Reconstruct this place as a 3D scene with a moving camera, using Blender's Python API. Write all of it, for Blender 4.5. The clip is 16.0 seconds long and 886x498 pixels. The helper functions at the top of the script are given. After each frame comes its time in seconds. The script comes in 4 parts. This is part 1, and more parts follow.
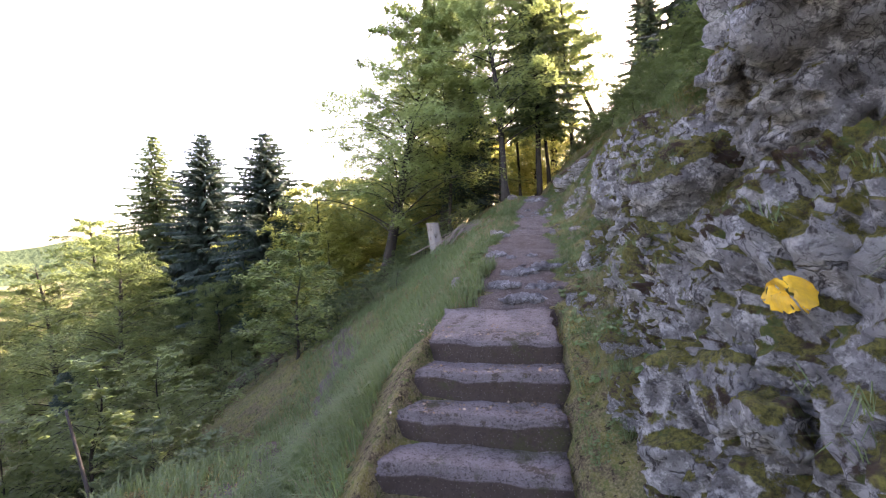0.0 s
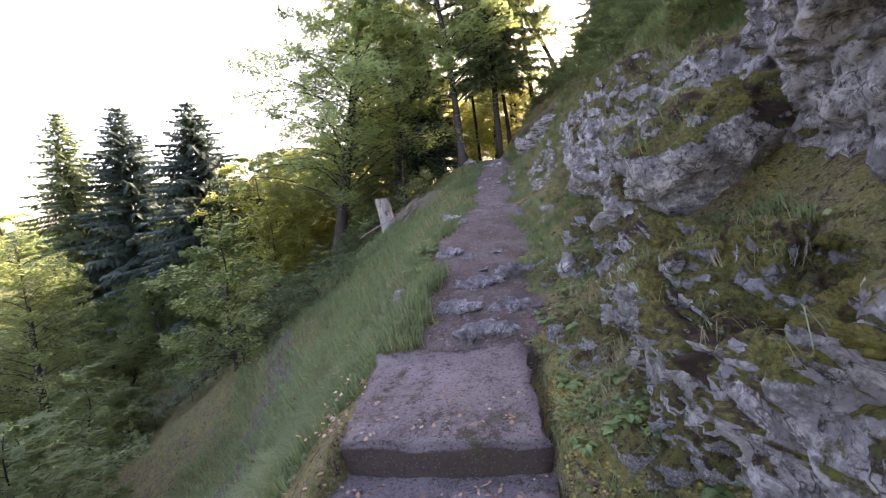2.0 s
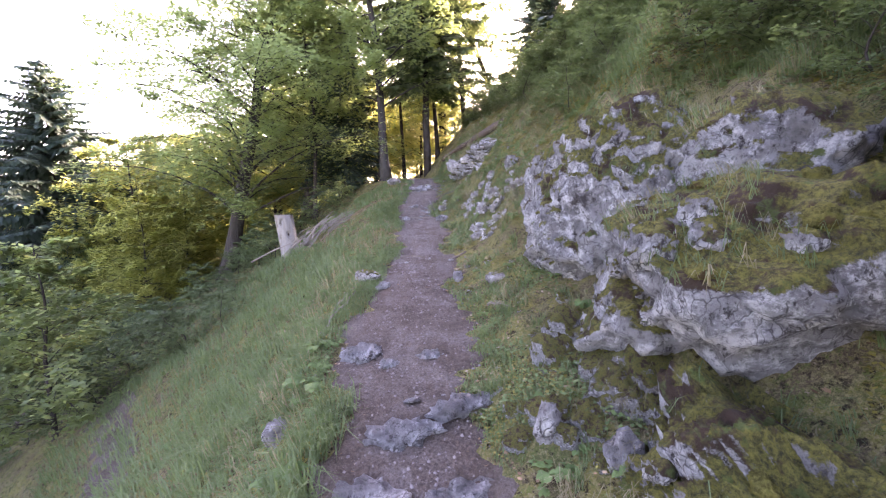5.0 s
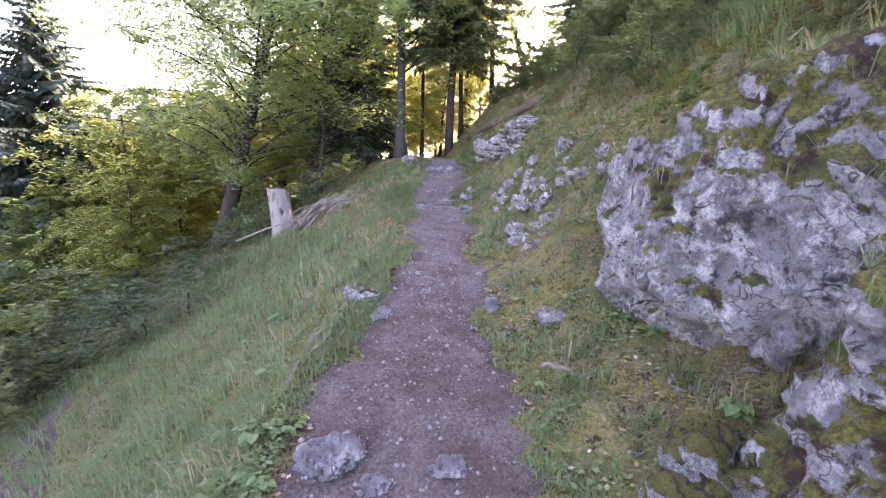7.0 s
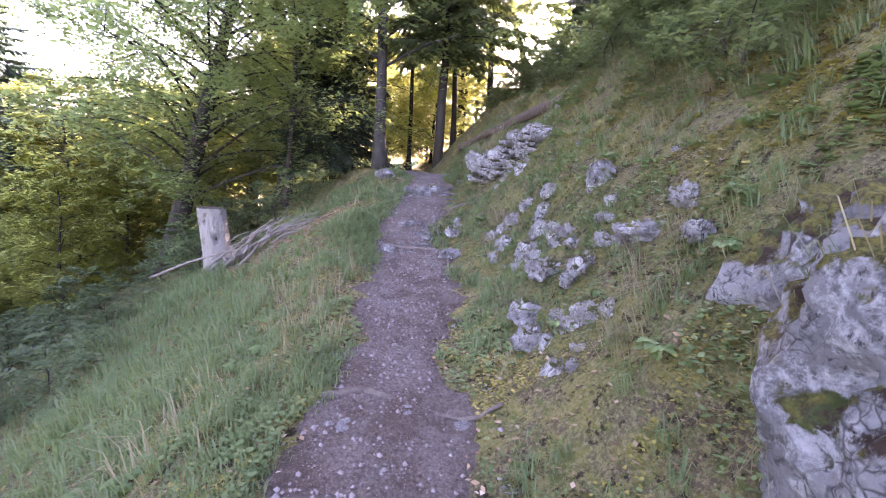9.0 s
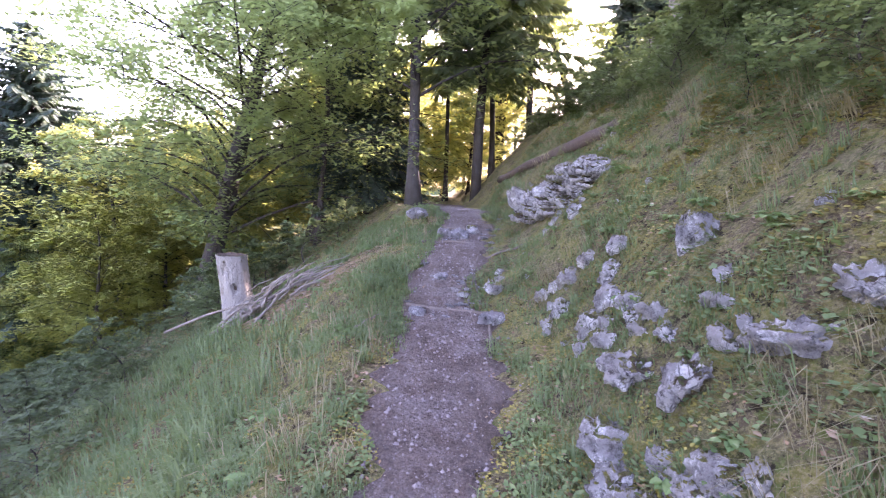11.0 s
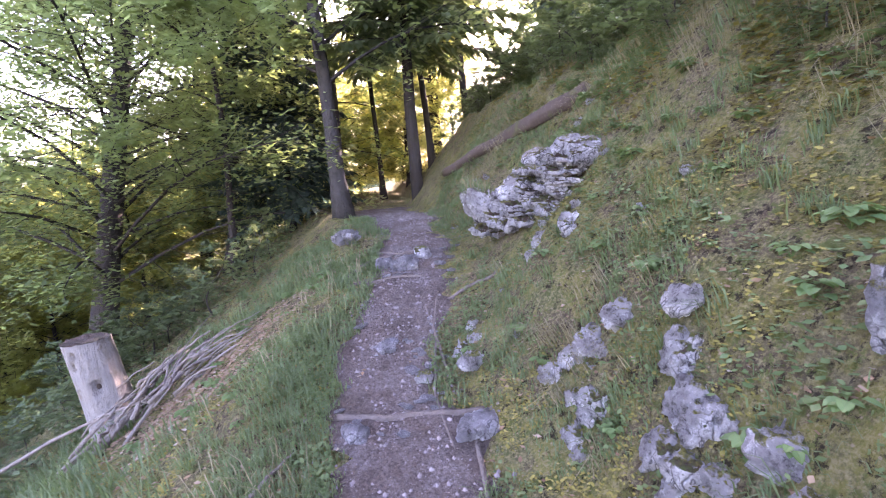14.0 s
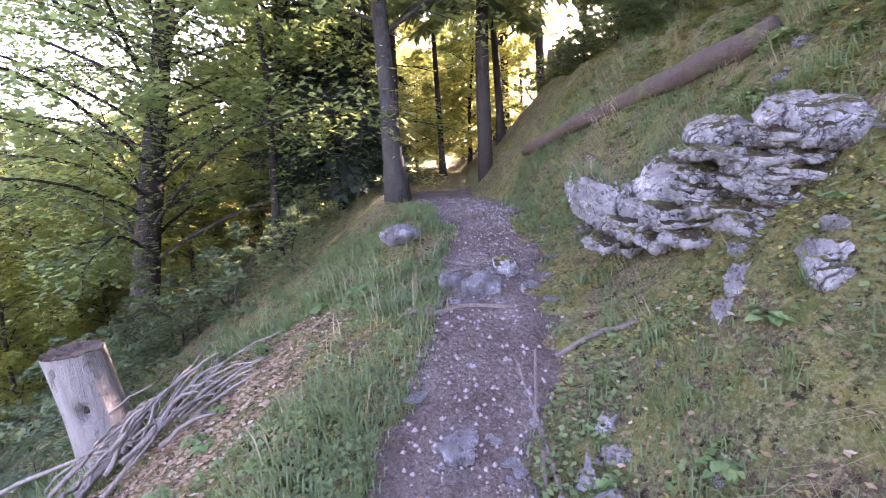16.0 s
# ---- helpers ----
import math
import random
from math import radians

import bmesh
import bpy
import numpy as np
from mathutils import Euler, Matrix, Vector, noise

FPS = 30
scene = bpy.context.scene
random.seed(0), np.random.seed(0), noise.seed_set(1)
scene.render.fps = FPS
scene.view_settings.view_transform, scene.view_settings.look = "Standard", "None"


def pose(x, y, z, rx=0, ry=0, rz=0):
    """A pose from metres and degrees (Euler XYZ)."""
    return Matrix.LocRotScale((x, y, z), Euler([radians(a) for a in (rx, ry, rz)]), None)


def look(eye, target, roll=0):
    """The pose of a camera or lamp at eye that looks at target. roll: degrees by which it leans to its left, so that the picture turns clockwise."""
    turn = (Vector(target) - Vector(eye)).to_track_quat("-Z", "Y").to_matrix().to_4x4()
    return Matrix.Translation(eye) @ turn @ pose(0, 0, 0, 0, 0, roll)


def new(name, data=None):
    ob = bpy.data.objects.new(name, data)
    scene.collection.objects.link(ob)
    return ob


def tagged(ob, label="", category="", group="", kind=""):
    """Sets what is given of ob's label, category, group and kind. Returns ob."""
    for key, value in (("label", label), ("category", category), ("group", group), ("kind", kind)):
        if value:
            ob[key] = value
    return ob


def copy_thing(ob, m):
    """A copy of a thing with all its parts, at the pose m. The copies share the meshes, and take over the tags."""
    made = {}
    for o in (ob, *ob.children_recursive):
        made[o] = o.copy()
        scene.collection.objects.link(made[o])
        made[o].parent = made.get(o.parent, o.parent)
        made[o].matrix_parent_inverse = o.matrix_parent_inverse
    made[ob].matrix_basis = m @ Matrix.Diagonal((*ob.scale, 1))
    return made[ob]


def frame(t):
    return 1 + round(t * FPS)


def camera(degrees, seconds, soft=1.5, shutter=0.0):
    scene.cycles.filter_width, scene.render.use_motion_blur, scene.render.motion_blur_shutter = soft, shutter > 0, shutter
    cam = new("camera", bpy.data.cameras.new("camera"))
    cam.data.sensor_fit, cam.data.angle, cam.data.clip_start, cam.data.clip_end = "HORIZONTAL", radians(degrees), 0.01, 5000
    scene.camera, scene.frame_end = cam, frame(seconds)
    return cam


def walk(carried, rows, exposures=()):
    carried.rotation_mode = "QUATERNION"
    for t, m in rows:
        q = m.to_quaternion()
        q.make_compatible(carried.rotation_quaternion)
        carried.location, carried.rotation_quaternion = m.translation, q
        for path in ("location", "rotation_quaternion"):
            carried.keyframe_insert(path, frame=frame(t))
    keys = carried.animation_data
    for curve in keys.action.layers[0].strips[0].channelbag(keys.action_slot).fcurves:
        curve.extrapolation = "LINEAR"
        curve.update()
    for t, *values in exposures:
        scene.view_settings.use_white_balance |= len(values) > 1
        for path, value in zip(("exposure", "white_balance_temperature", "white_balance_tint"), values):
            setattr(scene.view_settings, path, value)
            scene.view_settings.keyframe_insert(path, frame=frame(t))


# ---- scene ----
cam = camera(91.5, 16.0, soft=1.2)
PATH = [
    (0, (1.05, -1.646, 1.906), (0.76, 0.332, 1.874), -2.5),
    (0.5, (1.163, -1.231, 1.954), (0.992, 0.761, 1.917), -6.2),
    (1, (1.113, -0.809, 2.059), (0.782, 1.154, 1.87), -4.0),
    (1.5, (1.023, -0.499, 2.236), (0.801, 1.48, 2.05), -4.1),
    (2, (1.194, -0.107, 2.297), (1.044, 1.875, 2.07), -6.7),
    (2.5, (1.133, 0.231, 2.334), (0.905, 2.209, 2.147), -1.7),
    (3, (1.108, 0.468, 2.527), (1.235, 2.458, 2.37), -0.9),
    (3.5, (1.201, 0.772, 2.641), (1.291, 2.77, 2.682), -2.7),
    (4, (1.122, 1.048, 2.666), (1.092, 3.046, 2.732), -0.0),
    (4.2, (1.115, 1.163, 2.751), (1.184, 3.162, 2.732), 0.6),
    (6.3, (1.252, 2.287, 2.898), (1.541, 4.238, 2.57), -2.1),
    (6.5, (1.249, 2.466, 2.892), (1.439, 4.431, 2.572), -1.3),
    (7, (1.176, 3.001, 2.907), (1.371, 4.963, 2.569), 2.9),
    (7.5, (1.235, 3.396, 2.926), (1.637, 5.324, 2.579), 2.6),
    (8, (1.438, 3.954, 3.011), (1.829, 5.877, 2.626), -1.7),
    (8.5, (1.508, 4.334, 3.073), (1.719, 6.291, 2.72), 3.2),
    (8.6, (1.522, 4.379, 3.122), (1.744, 6.338, 2.782), 4.3),
    (8.7, (1.512, 4.494, 3.146), (1.746, 6.452, 2.811), 4.3),
    (10.8, (1.527, 5.55, 3.378), (1.511, 7.537, 3.151), 6.8),
    (11, (1.569, 5.604, 3.4), (1.609, 7.59, 3.171), 3.2),
    (11.5, (1.709, 5.777, 3.462), (1.654, 7.774, 3.364), -0.5),
    (12, (1.623, 6.05, 3.433), (1.417, 8.028, 3.223), 2.2),
    (12.5, (1.51, 6.441, 3.515), (1.524, 8.431, 3.313), 4.2),
    (13, (1.476, 6.605, 3.547), (1.892, 8.555, 3.397), 3.1),
    (13.5, (1.702, 6.938, 3.634), (2.278, 8.837, 3.388), -9.5),
    (14, (1.703, 7.084, 3.687), (1.965, 9.042, 3.378), -4.7),
    (14.5, (1.645, 7.399, 3.693), (1.854, 9.365, 3.394), 1.0),
    (15, (1.585, 7.587, 3.74), (1.883, 9.527, 3.356), 1.5),
    (15.2, (1.563, 7.707, 3.747), (1.843, 9.639, 3.312), -0.6),
    (15.5, (1.682, 8.019, 3.722), (1.874, 9.973, 3.342), -4.3),
    (16, (1.606, 8.355, 3.747), (1.626, 10.314, 3.344), -2.9),
]
walk(cam, [(t, look(eye, target, roll)) for t, eye, target, roll in PATH], exposures=[(0, 3.4, 7300, 36), (2, 3.4, 7300, 38), (4, 3.9, 7300, 40), (7, 4.2, 7000, 46), (11, 4.3, 6700, 47), (16, 4.5, 6700, 48)])


# ---- light ----
SUN_AZ, SUN_EL = 33.0, 27.0
world = bpy.data.worlds.new("sky")
scene.world = world
world.use_nodes = True
wn = world.node_tree
wn.nodes.clear()
sky = wn.nodes.new("ShaderNodeTexSky")
sky.sky_type, sky.sun_disc = "NISHITA", False
sky.sun_elevation, sky.sun_rotation = radians(SUN_EL), radians(SUN_AZ)
sky.dust_density, sky.air_density = 3.0, 1.0
bg = wn.nodes.new("ShaderNodeBackground")
bg.inputs["Strength"].default_value = 0.15
wo = wn.nodes.new("ShaderNodeOutputWorld")
wn.links.new(sky.outputs[0], bg.inputs[0])
wn.links.new(bg.outputs[0], wo.inputs[0])
sun_data = bpy.data.lights.new("sun", "SUN")
sun_data.energy, sun_data.angle, sun_data.color = 4.0, radians(0.6), (1.0, 0.93, 0.8)
sun = new("sun", sun_data)
sun_way = Vector((math.sin(radians(SUN_AZ)) * math.cos(radians(SUN_EL)), math.cos(radians(SUN_AZ)) * math.cos(radians(SUN_EL)), math.sin(radians(SUN_EL))))
sun.matrix_basis = look(sun_way * 100, (0, 0, 0))


# ---- materials ----
class Mat:
    """A small helper that strings shader nodes together."""

    def __init__(self, name):
        self.m = bpy.data.materials.new(name)
        self.m.use_nodes = True
        self.t = self.m.node_tree
        self.b = self.t.nodes["Principled BSDF"]
        self.out = self.t.nodes["Material Output"]
        self.co = self.t.nodes.new("ShaderNodeTexCoord").outputs["Object"]

    def add(self, kind, **values):
        n = self.t.nodes.new(kind)
        for k, v in values.items():
            n.inputs[k].default_value = v
        return n

    def link(self, a, b):
        self.t.links.new(a, b)

    def noise(self, scale, detail=6, rough=0.6, stretch=None):
        n = self.add("ShaderNodeTexNoise", Scale=scale, Detail=detail, Roughness=rough)
        src = self.co
        if stretch:
            mp = self.add("ShaderNodeMapping")
            mp.inputs["Scale"].default_value = stretch
            self.link(self.co, mp.inputs[0])
            src = mp.outputs[0]
        self.link(src, n.inputs["Vector"])
        return n.outputs["Fac"]

    def cells(self, scale, feature="F1"):
        n = self.add("ShaderNodeTexVoronoi", Scale=scale)
        n.feature = feature
        self.link(self.co, n.inputs["Vector"])
        return n.outputs["Distance"]

    def ramp(self, fac, *stops):
        n = self.t.nodes.new("ShaderNodeValToRGB")
        e = n.color_ramp.elements
        while len(e) < len(stops):
            e.new(0.5)
        for s, (p, c) in zip(e, stops):
            s.position = p
            s.color = (*c, 1) if isinstance(c, tuple) else (c, c, c, 1)
        self.link(fac, n.inputs[0])
        return n.outputs[0]

    def mix(self, fac, a, b, blend="MIX"):
        n = self.t.nodes.new("ShaderNodeMix")
        n.data_type, n.blend_type = "RGBA", blend
        for src, i in ((fac, 0), (a, 6), (b, 7)):
            if isinstance(src, (int, float)):
                n.inputs[i].default_value = src
            elif isinstance(src, tuple):
                n.inputs[i].default_value = (*src, 1)
            else:
                self.link(src, n.inputs[i])
        return n.outputs[2]

    def up(self):
        g = self.t.nodes.new("ShaderNodeNewGeometry")
        s = self.t.nodes.new("ShaderNodeSeparateXYZ")
        self.link(g.outputs["Normal"], s.inputs[0])
        return s.outputs[2]

    def math(self, op, a, b):
        n = self.t.nodes.new("ShaderNodeMath")
        n.operation = op
        for i, v in enumerate((a, b)):
            if isinstance(v, (int, float)):
                n.inputs[i].default_value = v
            else:
                self.link(v, n.inputs[i])
        return n.outputs[0]

    def rand(self, island=False):
        if island:
            return self.t.nodes.new("ShaderNodeNewGeometry").outputs["Random Per Island"]
        return self.t.nodes.new("ShaderNodeObjectInfo").outputs["Random"]

    def done(self, colour, rough=0.8, bump=None, height=0.02, spec=0.3):
        if isinstance(colour, tuple):
            self.b.inputs["Base Color"].default_value = (*colour, 1)
        else:
            self.link(colour, self.b.inputs["Base Color"])
        self.b.inputs["Roughness"].default_value = rough
        self.b.inputs["Specular IOR Level"].default_value = spec
        if bump is not None:
            n = self.add("ShaderNodeBump", Strength=1.0, Distance=height)
            self.link(bump, n.inputs["Height"])
            self.link(n.outputs[0], self.b.inputs["Normal"])
        return self.m

    def leafy(self, colour, glow, share=0.45, rough=0.55):
        """A thin leaf: reflects colour and lets light through as glow."""
        self.done(colour, rough, spec=0.25)
        tr = self.t.nodes.new("ShaderNodeBsdfTranslucent")
        if isinstance(glow, tuple):
            tr.inputs[0].default_value = (*glow, 1)
        else:
            self.link(glow, tr.inputs[0])
        mx = self.t.nodes.new("ShaderNodeMixShader")
        mx.inputs[0].default_value = share
        self.link(self.b.outputs[0], mx.inputs[1])
        self.link(tr.outputs[0], mx.inputs[2])
        self.link(mx.outputs[0], self.out.inputs[0])
        return self.m


def rock_material(name, light, dark, moss_amount, stain=0.5):
    k = Mat(name)
    bent = k.t.nodes.new("ShaderNodeVectorMath")
    bent.operation = "MULTIPLY_ADD"
    wob = k.add("ShaderNodeTexNoise", Scale=3.0, Detail=4.0)
    k.link(k.co, wob.inputs["Vector"])
    k.link(wob.outputs["Color"], bent.inputs[0])
    bent.inputs[1].default_value = (0.55, 0.55, 0.4)
    k.link(k.co, bent.inputs[2])
    seam = k.add("ShaderNodeTexVoronoi", Scale=4.2)
    seam.feature = "DISTANCE_TO_EDGE"
    k.link(bent.outputs[0], seam.inputs["Vector"])
    seams = k.math("MULTIPLY", k.ramp(seam.outputs["Distance"], (0.0, 1.0), (0.035, 0.0)), k.ramp(k.noise(2.7, 5, 0.7), (0.5, 0.0), (0.6, 0.85)))
    fine = k.add("ShaderNodeTexVoronoi", Scale=13.0)
    fine.feature = "DISTANCE_TO_EDGE"
    k.link(bent.outputs[0], fine.inputs["Vector"])
    chips = k.math("MULTIPLY", k.ramp(fine.outputs["Distance"], (0.0, 1.0), (0.06, 0.0)), k.ramp(k.noise(4.1, 4), (0.5, 0.0), (0.6, 0.9)))
    base = k.mix(k.ramp(k.noise(1.9, 9, 0.7), (0.38, 0.0), (0.6, 1.0)), dark, light)
    pale = tuple(min(0.72, c * 1.65) for c in light)
    base = k.mix(k.ramp(k.noise(6.5, 8, 0.75), (0.5, 0.0), (0.6, 0.9)), base, pale)
    base = k.mix(k.ramp(k.noise(24, 6, 0.75), (0.52, 0.0), (0.62, 0.7)), base, tuple(c * 0.5 for c in dark))
    base = k.mix(k.ramp(k.noise(4.3, 9, 0.78), (0.37, stain), (0.45, 0.0)), base, (0.045, 0.036, 0.033))
    pits = k.ramp(k.noise(1, 9, 0.75, (15, 15, 7)), (0.37, 0.95), (0.43, 0.0))
    base = k.mix(pits, base, (0.045, 0.036, 0.034))
    base = k.mix(seams, base, (0.03, 0.025, 0.023))
    base = k.mix(chips, base, (0.06, 0.05, 0.048))
    moss = k.mix(k.ramp(k.noise(40, 6, 0.8), (0.38, 0.0), (0.6, 1.0)), (0.045, 0.045, 0.012), (0.22, 0.2, 0.04))
    moss = k.mix(k.ramp(k.noise(4, 5, 0.7), (0.5, 0.0), (0.58, 1.0)), moss, (0.055, 0.03, 0.016))
    moss = k.mix(k.ramp(k.noise(7, 5, 0.7), (0.56, 0.0), (0.64, 0.8)), moss, (0.09, 0.13, 0.03))
    where = k.math("ADD", k.math("MULTIPLY", k.up(), 0.42), k.noise(3.4, 10, 0.78))
    mask = k.ramp(where, (0.98 - moss_amount, 0.0), (1.04 - moss_amount, 1.0))
    colour = k.mix(mask, base, moss)
    h = k.math("ADD", k.math("ADD", k.noise(7, 12, 0.74), k.math("MULTIPLY", k.noise(32, 8, 0.8), 0.5)), k.math("MULTIPLY", pits, -0.3))
    h = k.math("ADD", h, k.math("ADD", k.math("MULTIPLY", seams, -0.45), k.math("MULTIPLY", chips, -0.2)))
    h = k.math("ADD", h, k.math("MULTIPLY", k.math("MULTIPLY", mask, k.noise(70, 5, 0.75)), 1.3))
    return k.done(colour, 0.85, h, 0.13, 0.25)


M_ROCK = rock_material("limestone", (0.385, 0.37, 0.36), (0.175, 0.162, 0.158), 0.36, 0.9)
M_ROCK_MOSSY = rock_material("mossy_limestone", (0.4, 0.385, 0.375), (0.2, 0.186, 0.18), 0.38, 0.7)
M_TREAD = rock_material("trodden_stone", (0.3, 0.285, 0.285), (0.16, 0.145, 0.145), -0.2, 0.5)
M_ROCK_PALE = rock_material("pale_limestone", (0.44, 0.415, 0.4), (0.23, 0.205, 0.195), 0.16, 0.85)

k = Mat("soil_and_turf")
turf = k.mix(k.ramp(k.noise(1.3, 6, 0.65), (0.42, 0.0), (0.56, 1.0)), (0.085, 0.1, 0.035), (0.14, 0.115, 0.065))
turf = k.mix(k.ramp(k.noise(5, 8, 0.75), (0.46, 0.0), (0.54, 1.0)), turf, (0.17, 0.155, 0.045))
turf = k.mix(k.ramp(k.noise(2.6, 8, 0.75), (0.5, 0.0), (0.57, 0.9)), turf, (0.1, 0.07, 0.05))
turf = k.mix(k.ramp(k.noise(55, 6, 0.8), (0.45, 0.0), (0.6, 0.85)), turf, (0.28, 0.24, 0.12))
turf = k.mix(k.ramp(k.cells(30), (0.1, 0.85), (0.16, 0.0)), turf, (0.32, 0.25, 0.17))
turf = k.mix(k.ramp(k.noise(11, 7, 0.8), (0.53, 0.0), (0.6, 0.85)), turf, (0.1, 0.13, 0.035))
turf = k.mix(k.ramp(k.noise(17, 8, 0.8), (0.4, 0.95), (0.46, 0.0)), turf, (0.03, 0.022, 0.014))
M_TURF = k.done(turf, 0.95, k.math("ADD", k.math("MULTIPLY", k.noise(13, 8, 0.8), 1.5), k.math("ADD", k.noise(40, 6, 0.8), k.noise(110, 3))), 0.05, 0.1)

k = Mat("trodden_gravel")
gr = k.mix(k.ramp(k.noise(3, 6, 0.7), (0.38, 0.0), (0.62, 1.0)), (0.125, 0.092, 0.075), (0.21, 0.172, 0.153))
gr = k.mix(k.ramp(k.cells(38), (0.1, 0.3), (0.3, 0.0)), gr, (0.24, 0.2, 0.185))
gr = k.mix(k.ramp(k.noise(120, 3, 0.7), (0.35, 0.0), (0.7, 0.7)), gr, (0.1, 0.08, 0.07), "MULTIPLY")
gr = k.mix(k.ramp(k.noise(5, 8, 0.78), (0.52, 0.0), (0.6, 0.8)), gr, (0.085, 0.06, 0.048))
gr = k.mix(k.ramp(k.cells(75), (0.1, 0.4), (0.18, 0.0)), gr, (0.24, 0.205, 0.195))
gr = k.mix(k.ramp(k.noise(60, 6, 0.8), (0.4, 0.8), (0.47, 0.0)), gr, (0.05, 0.036, 0.03))
M_PATH = k.done(gr, 0.93, k.math("ADD", k.math("MULTIPLY", k.cells(38), -1.0), k.math("ADD", k.noise(90, 5, 0.75), k.math("MULTIPLY", k.noise(14, 7, 0.75), 2.0))), 0.03, 0.15)

k = Mat("weathered_concrete")
cc = k.mix(k.ramp(k.noise(4, 6, 0.7), (0.35, 0.0), (0.65, 1.0)), (0.13, 0.105, 0.1), (0.22, 0.185, 0.18))
cc = k.mix(k.ramp(k.noise(80, 4, 0.7), (0.45, 0.0), (0.75, 0.5)), cc, (0.36, 0.33, 0.32))
# steep faces go a darker brown than the level treads
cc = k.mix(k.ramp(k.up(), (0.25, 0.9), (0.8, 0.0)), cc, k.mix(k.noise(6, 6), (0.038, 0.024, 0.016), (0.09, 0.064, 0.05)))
cc = k.mix(k.ramp(k.noise(7, 8, 0.78), (0.54, 0.0), (0.6, 0.85)), cc, (0.065, 0.05, 0.03))
cc = k.mix(k.ramp(k.noise(3, 8, 0.75), (0.55, 0.0), (0.62, 0.7)), cc, (0.06, 0.062, 0.022))
cc = k.mix(k.ramp(k.noise(45, 6, 0.8), (0.4, 0.85), (0.46, 0.0)), cc, (0.05, 0.038, 0.032))
cc = k.mix(k.ramp(k.cells(60), (0.1, 0.7), (0.18, 0.0)), cc, (0.33, 0.3, 0.29))
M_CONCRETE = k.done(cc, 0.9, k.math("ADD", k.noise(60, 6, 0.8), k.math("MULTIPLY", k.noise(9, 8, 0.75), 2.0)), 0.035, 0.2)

k = Mat("pebbles")
pb = k.ramp(k.rand(True), (0.0, (0.12, 0.09, 0.085)), (0.93, (0.16, 0.132, 0.122)), (1.0, (0.22, 0.195, 0.185)))
M_PEBBLE = k.done(k.mix(k.noise(60), pb, (0.2, 0.17, 0.16)), 0.9, spec=0.2)

k = Mat("dead_leaves")
M_LITTER = k.leafy(k.ramp(k.rand(True), (0.0, (0.11, 0.06, 0.035)), (0.5, (0.25, 0.16, 0.09)), (0.85, (0.28, 0.2, 0.13)), (1.0, (0.36, 0.31, 0.24))), (0.25, 0.14, 0.05), 0.2)


def green(name, a, b, glow, share):
    k = Mat(name)
    c = k.ramp(k.rand(True), (0.0, a), (1.0, b))
    c = k.mix(k.ramp(k.noise(0.7, 2), (0.35, 0.0), (0.65, 0.5)), c, tuple(v * 0.6 for v in a))
    return k.leafy(c, glow, share)


M_GRASS = green("grass_blades", (0.068, 0.105, 0.045), (0.15, 0.19, 0.09), (0.2, 0.27, 0.09), 0.37)
M_STRAW = green("dry_grass", (0.17, 0.155, 0.08), (0.32, 0.27, 0.17), (0.3, 0.26, 0.12), 0.3)
M_HERB = green("herb_leaves", (0.06, 0.11, 0.04), (0.13, 0.19, 0.065), (0.2, 0.3, 0.08), 0.35)
M_COVER = green("ground_cover_leaves", (0.065, 0.11, 0.04), (0.14, 0.18, 0.07), (0.18, 0.25, 0.07), 0.3)
M_MOSS = green("golden_moss", (0.17, 0.145, 0.03), (0.3, 0.25, 0.06), (0.25, 0.22, 0.05), 0.25)
M_BEECH = green("beech_leaves", (0.055, 0.088, 0.046), (0.125, 0.158, 0.075), (0.38, 0.46, 0.15), 0.55)
# glow cut to about half the beech's: the bank's shade put into colour
M_SHRUB = green("shade_dimmed_shrub_leaves", (0.055, 0.088, 0.045), (0.13, 0.165, 0.075), (0.2, 0.26, 0.08), 0.4)
# brighter copy of the beech leaves, with sunlight painted into colour and glow
M_SUN_TINT = green("sun_tinted_leaves", (0.09, 0.13, 0.045), (0.17, 0.2, 0.07), (0.58, 0.58, 0.17), 0.66)
M_SPRUCE = green("spruce_needles", (0.03, 0.05, 0.038), (0.06, 0.09, 0.065), (0.1, 0.16, 0.08), 0.25)
M_FIR = green("larch_needles", (0.06, 0.09, 0.045), (0.12, 0.16, 0.075), (0.2, 0.26, 0.08), 0.4)


def wood_material(name, a, b, streak, scale=(30, 30, 3)):
    k = Mat(name)
    c = k.mix(k.noise(1, 8, 0.7, scale), a, b)
    c = k.mix(k.ramp(k.noise(3.5, 6, 0.7), (0.55, 0.0), (0.68, 0.8)), c, streak)
    return k.done(c, 0.9, k.math("ADD", k.noise(1, 8, 0.7, scale), k.noise(14, 5)), 0.03, 0.15)


M_BARK = wood_material("grey_bark", (0.022, 0.018, 0.015), (0.06, 0.05, 0.043), (0.03, 0.033, 0.02))
M_PALEBARK = wood_material("mottled_pale_bark", (0.018, 0.015, 0.013), (0.075, 0.068, 0.062), (0.02, 0.019, 0.014), (9, 9, 5))
M_STUMP = wood_material("silvered_wood", (0.12, 0.1, 0.085), (0.33, 0.3, 0.265), (0.1, 0.07, 0.05), (40, 40, 2))
M_STICK = wood_material("dry_branch", (0.13, 0.1, 0.08), (0.3, 0.26, 0.22), (0.08, 0.06, 0.05))
M_LOG = wood_material("rotten_log", (0.035, 0.025, 0.02), (0.11, 0.08, 0.062), (0.08, 0.09, 0.025))
k = Mat("hole_rot")
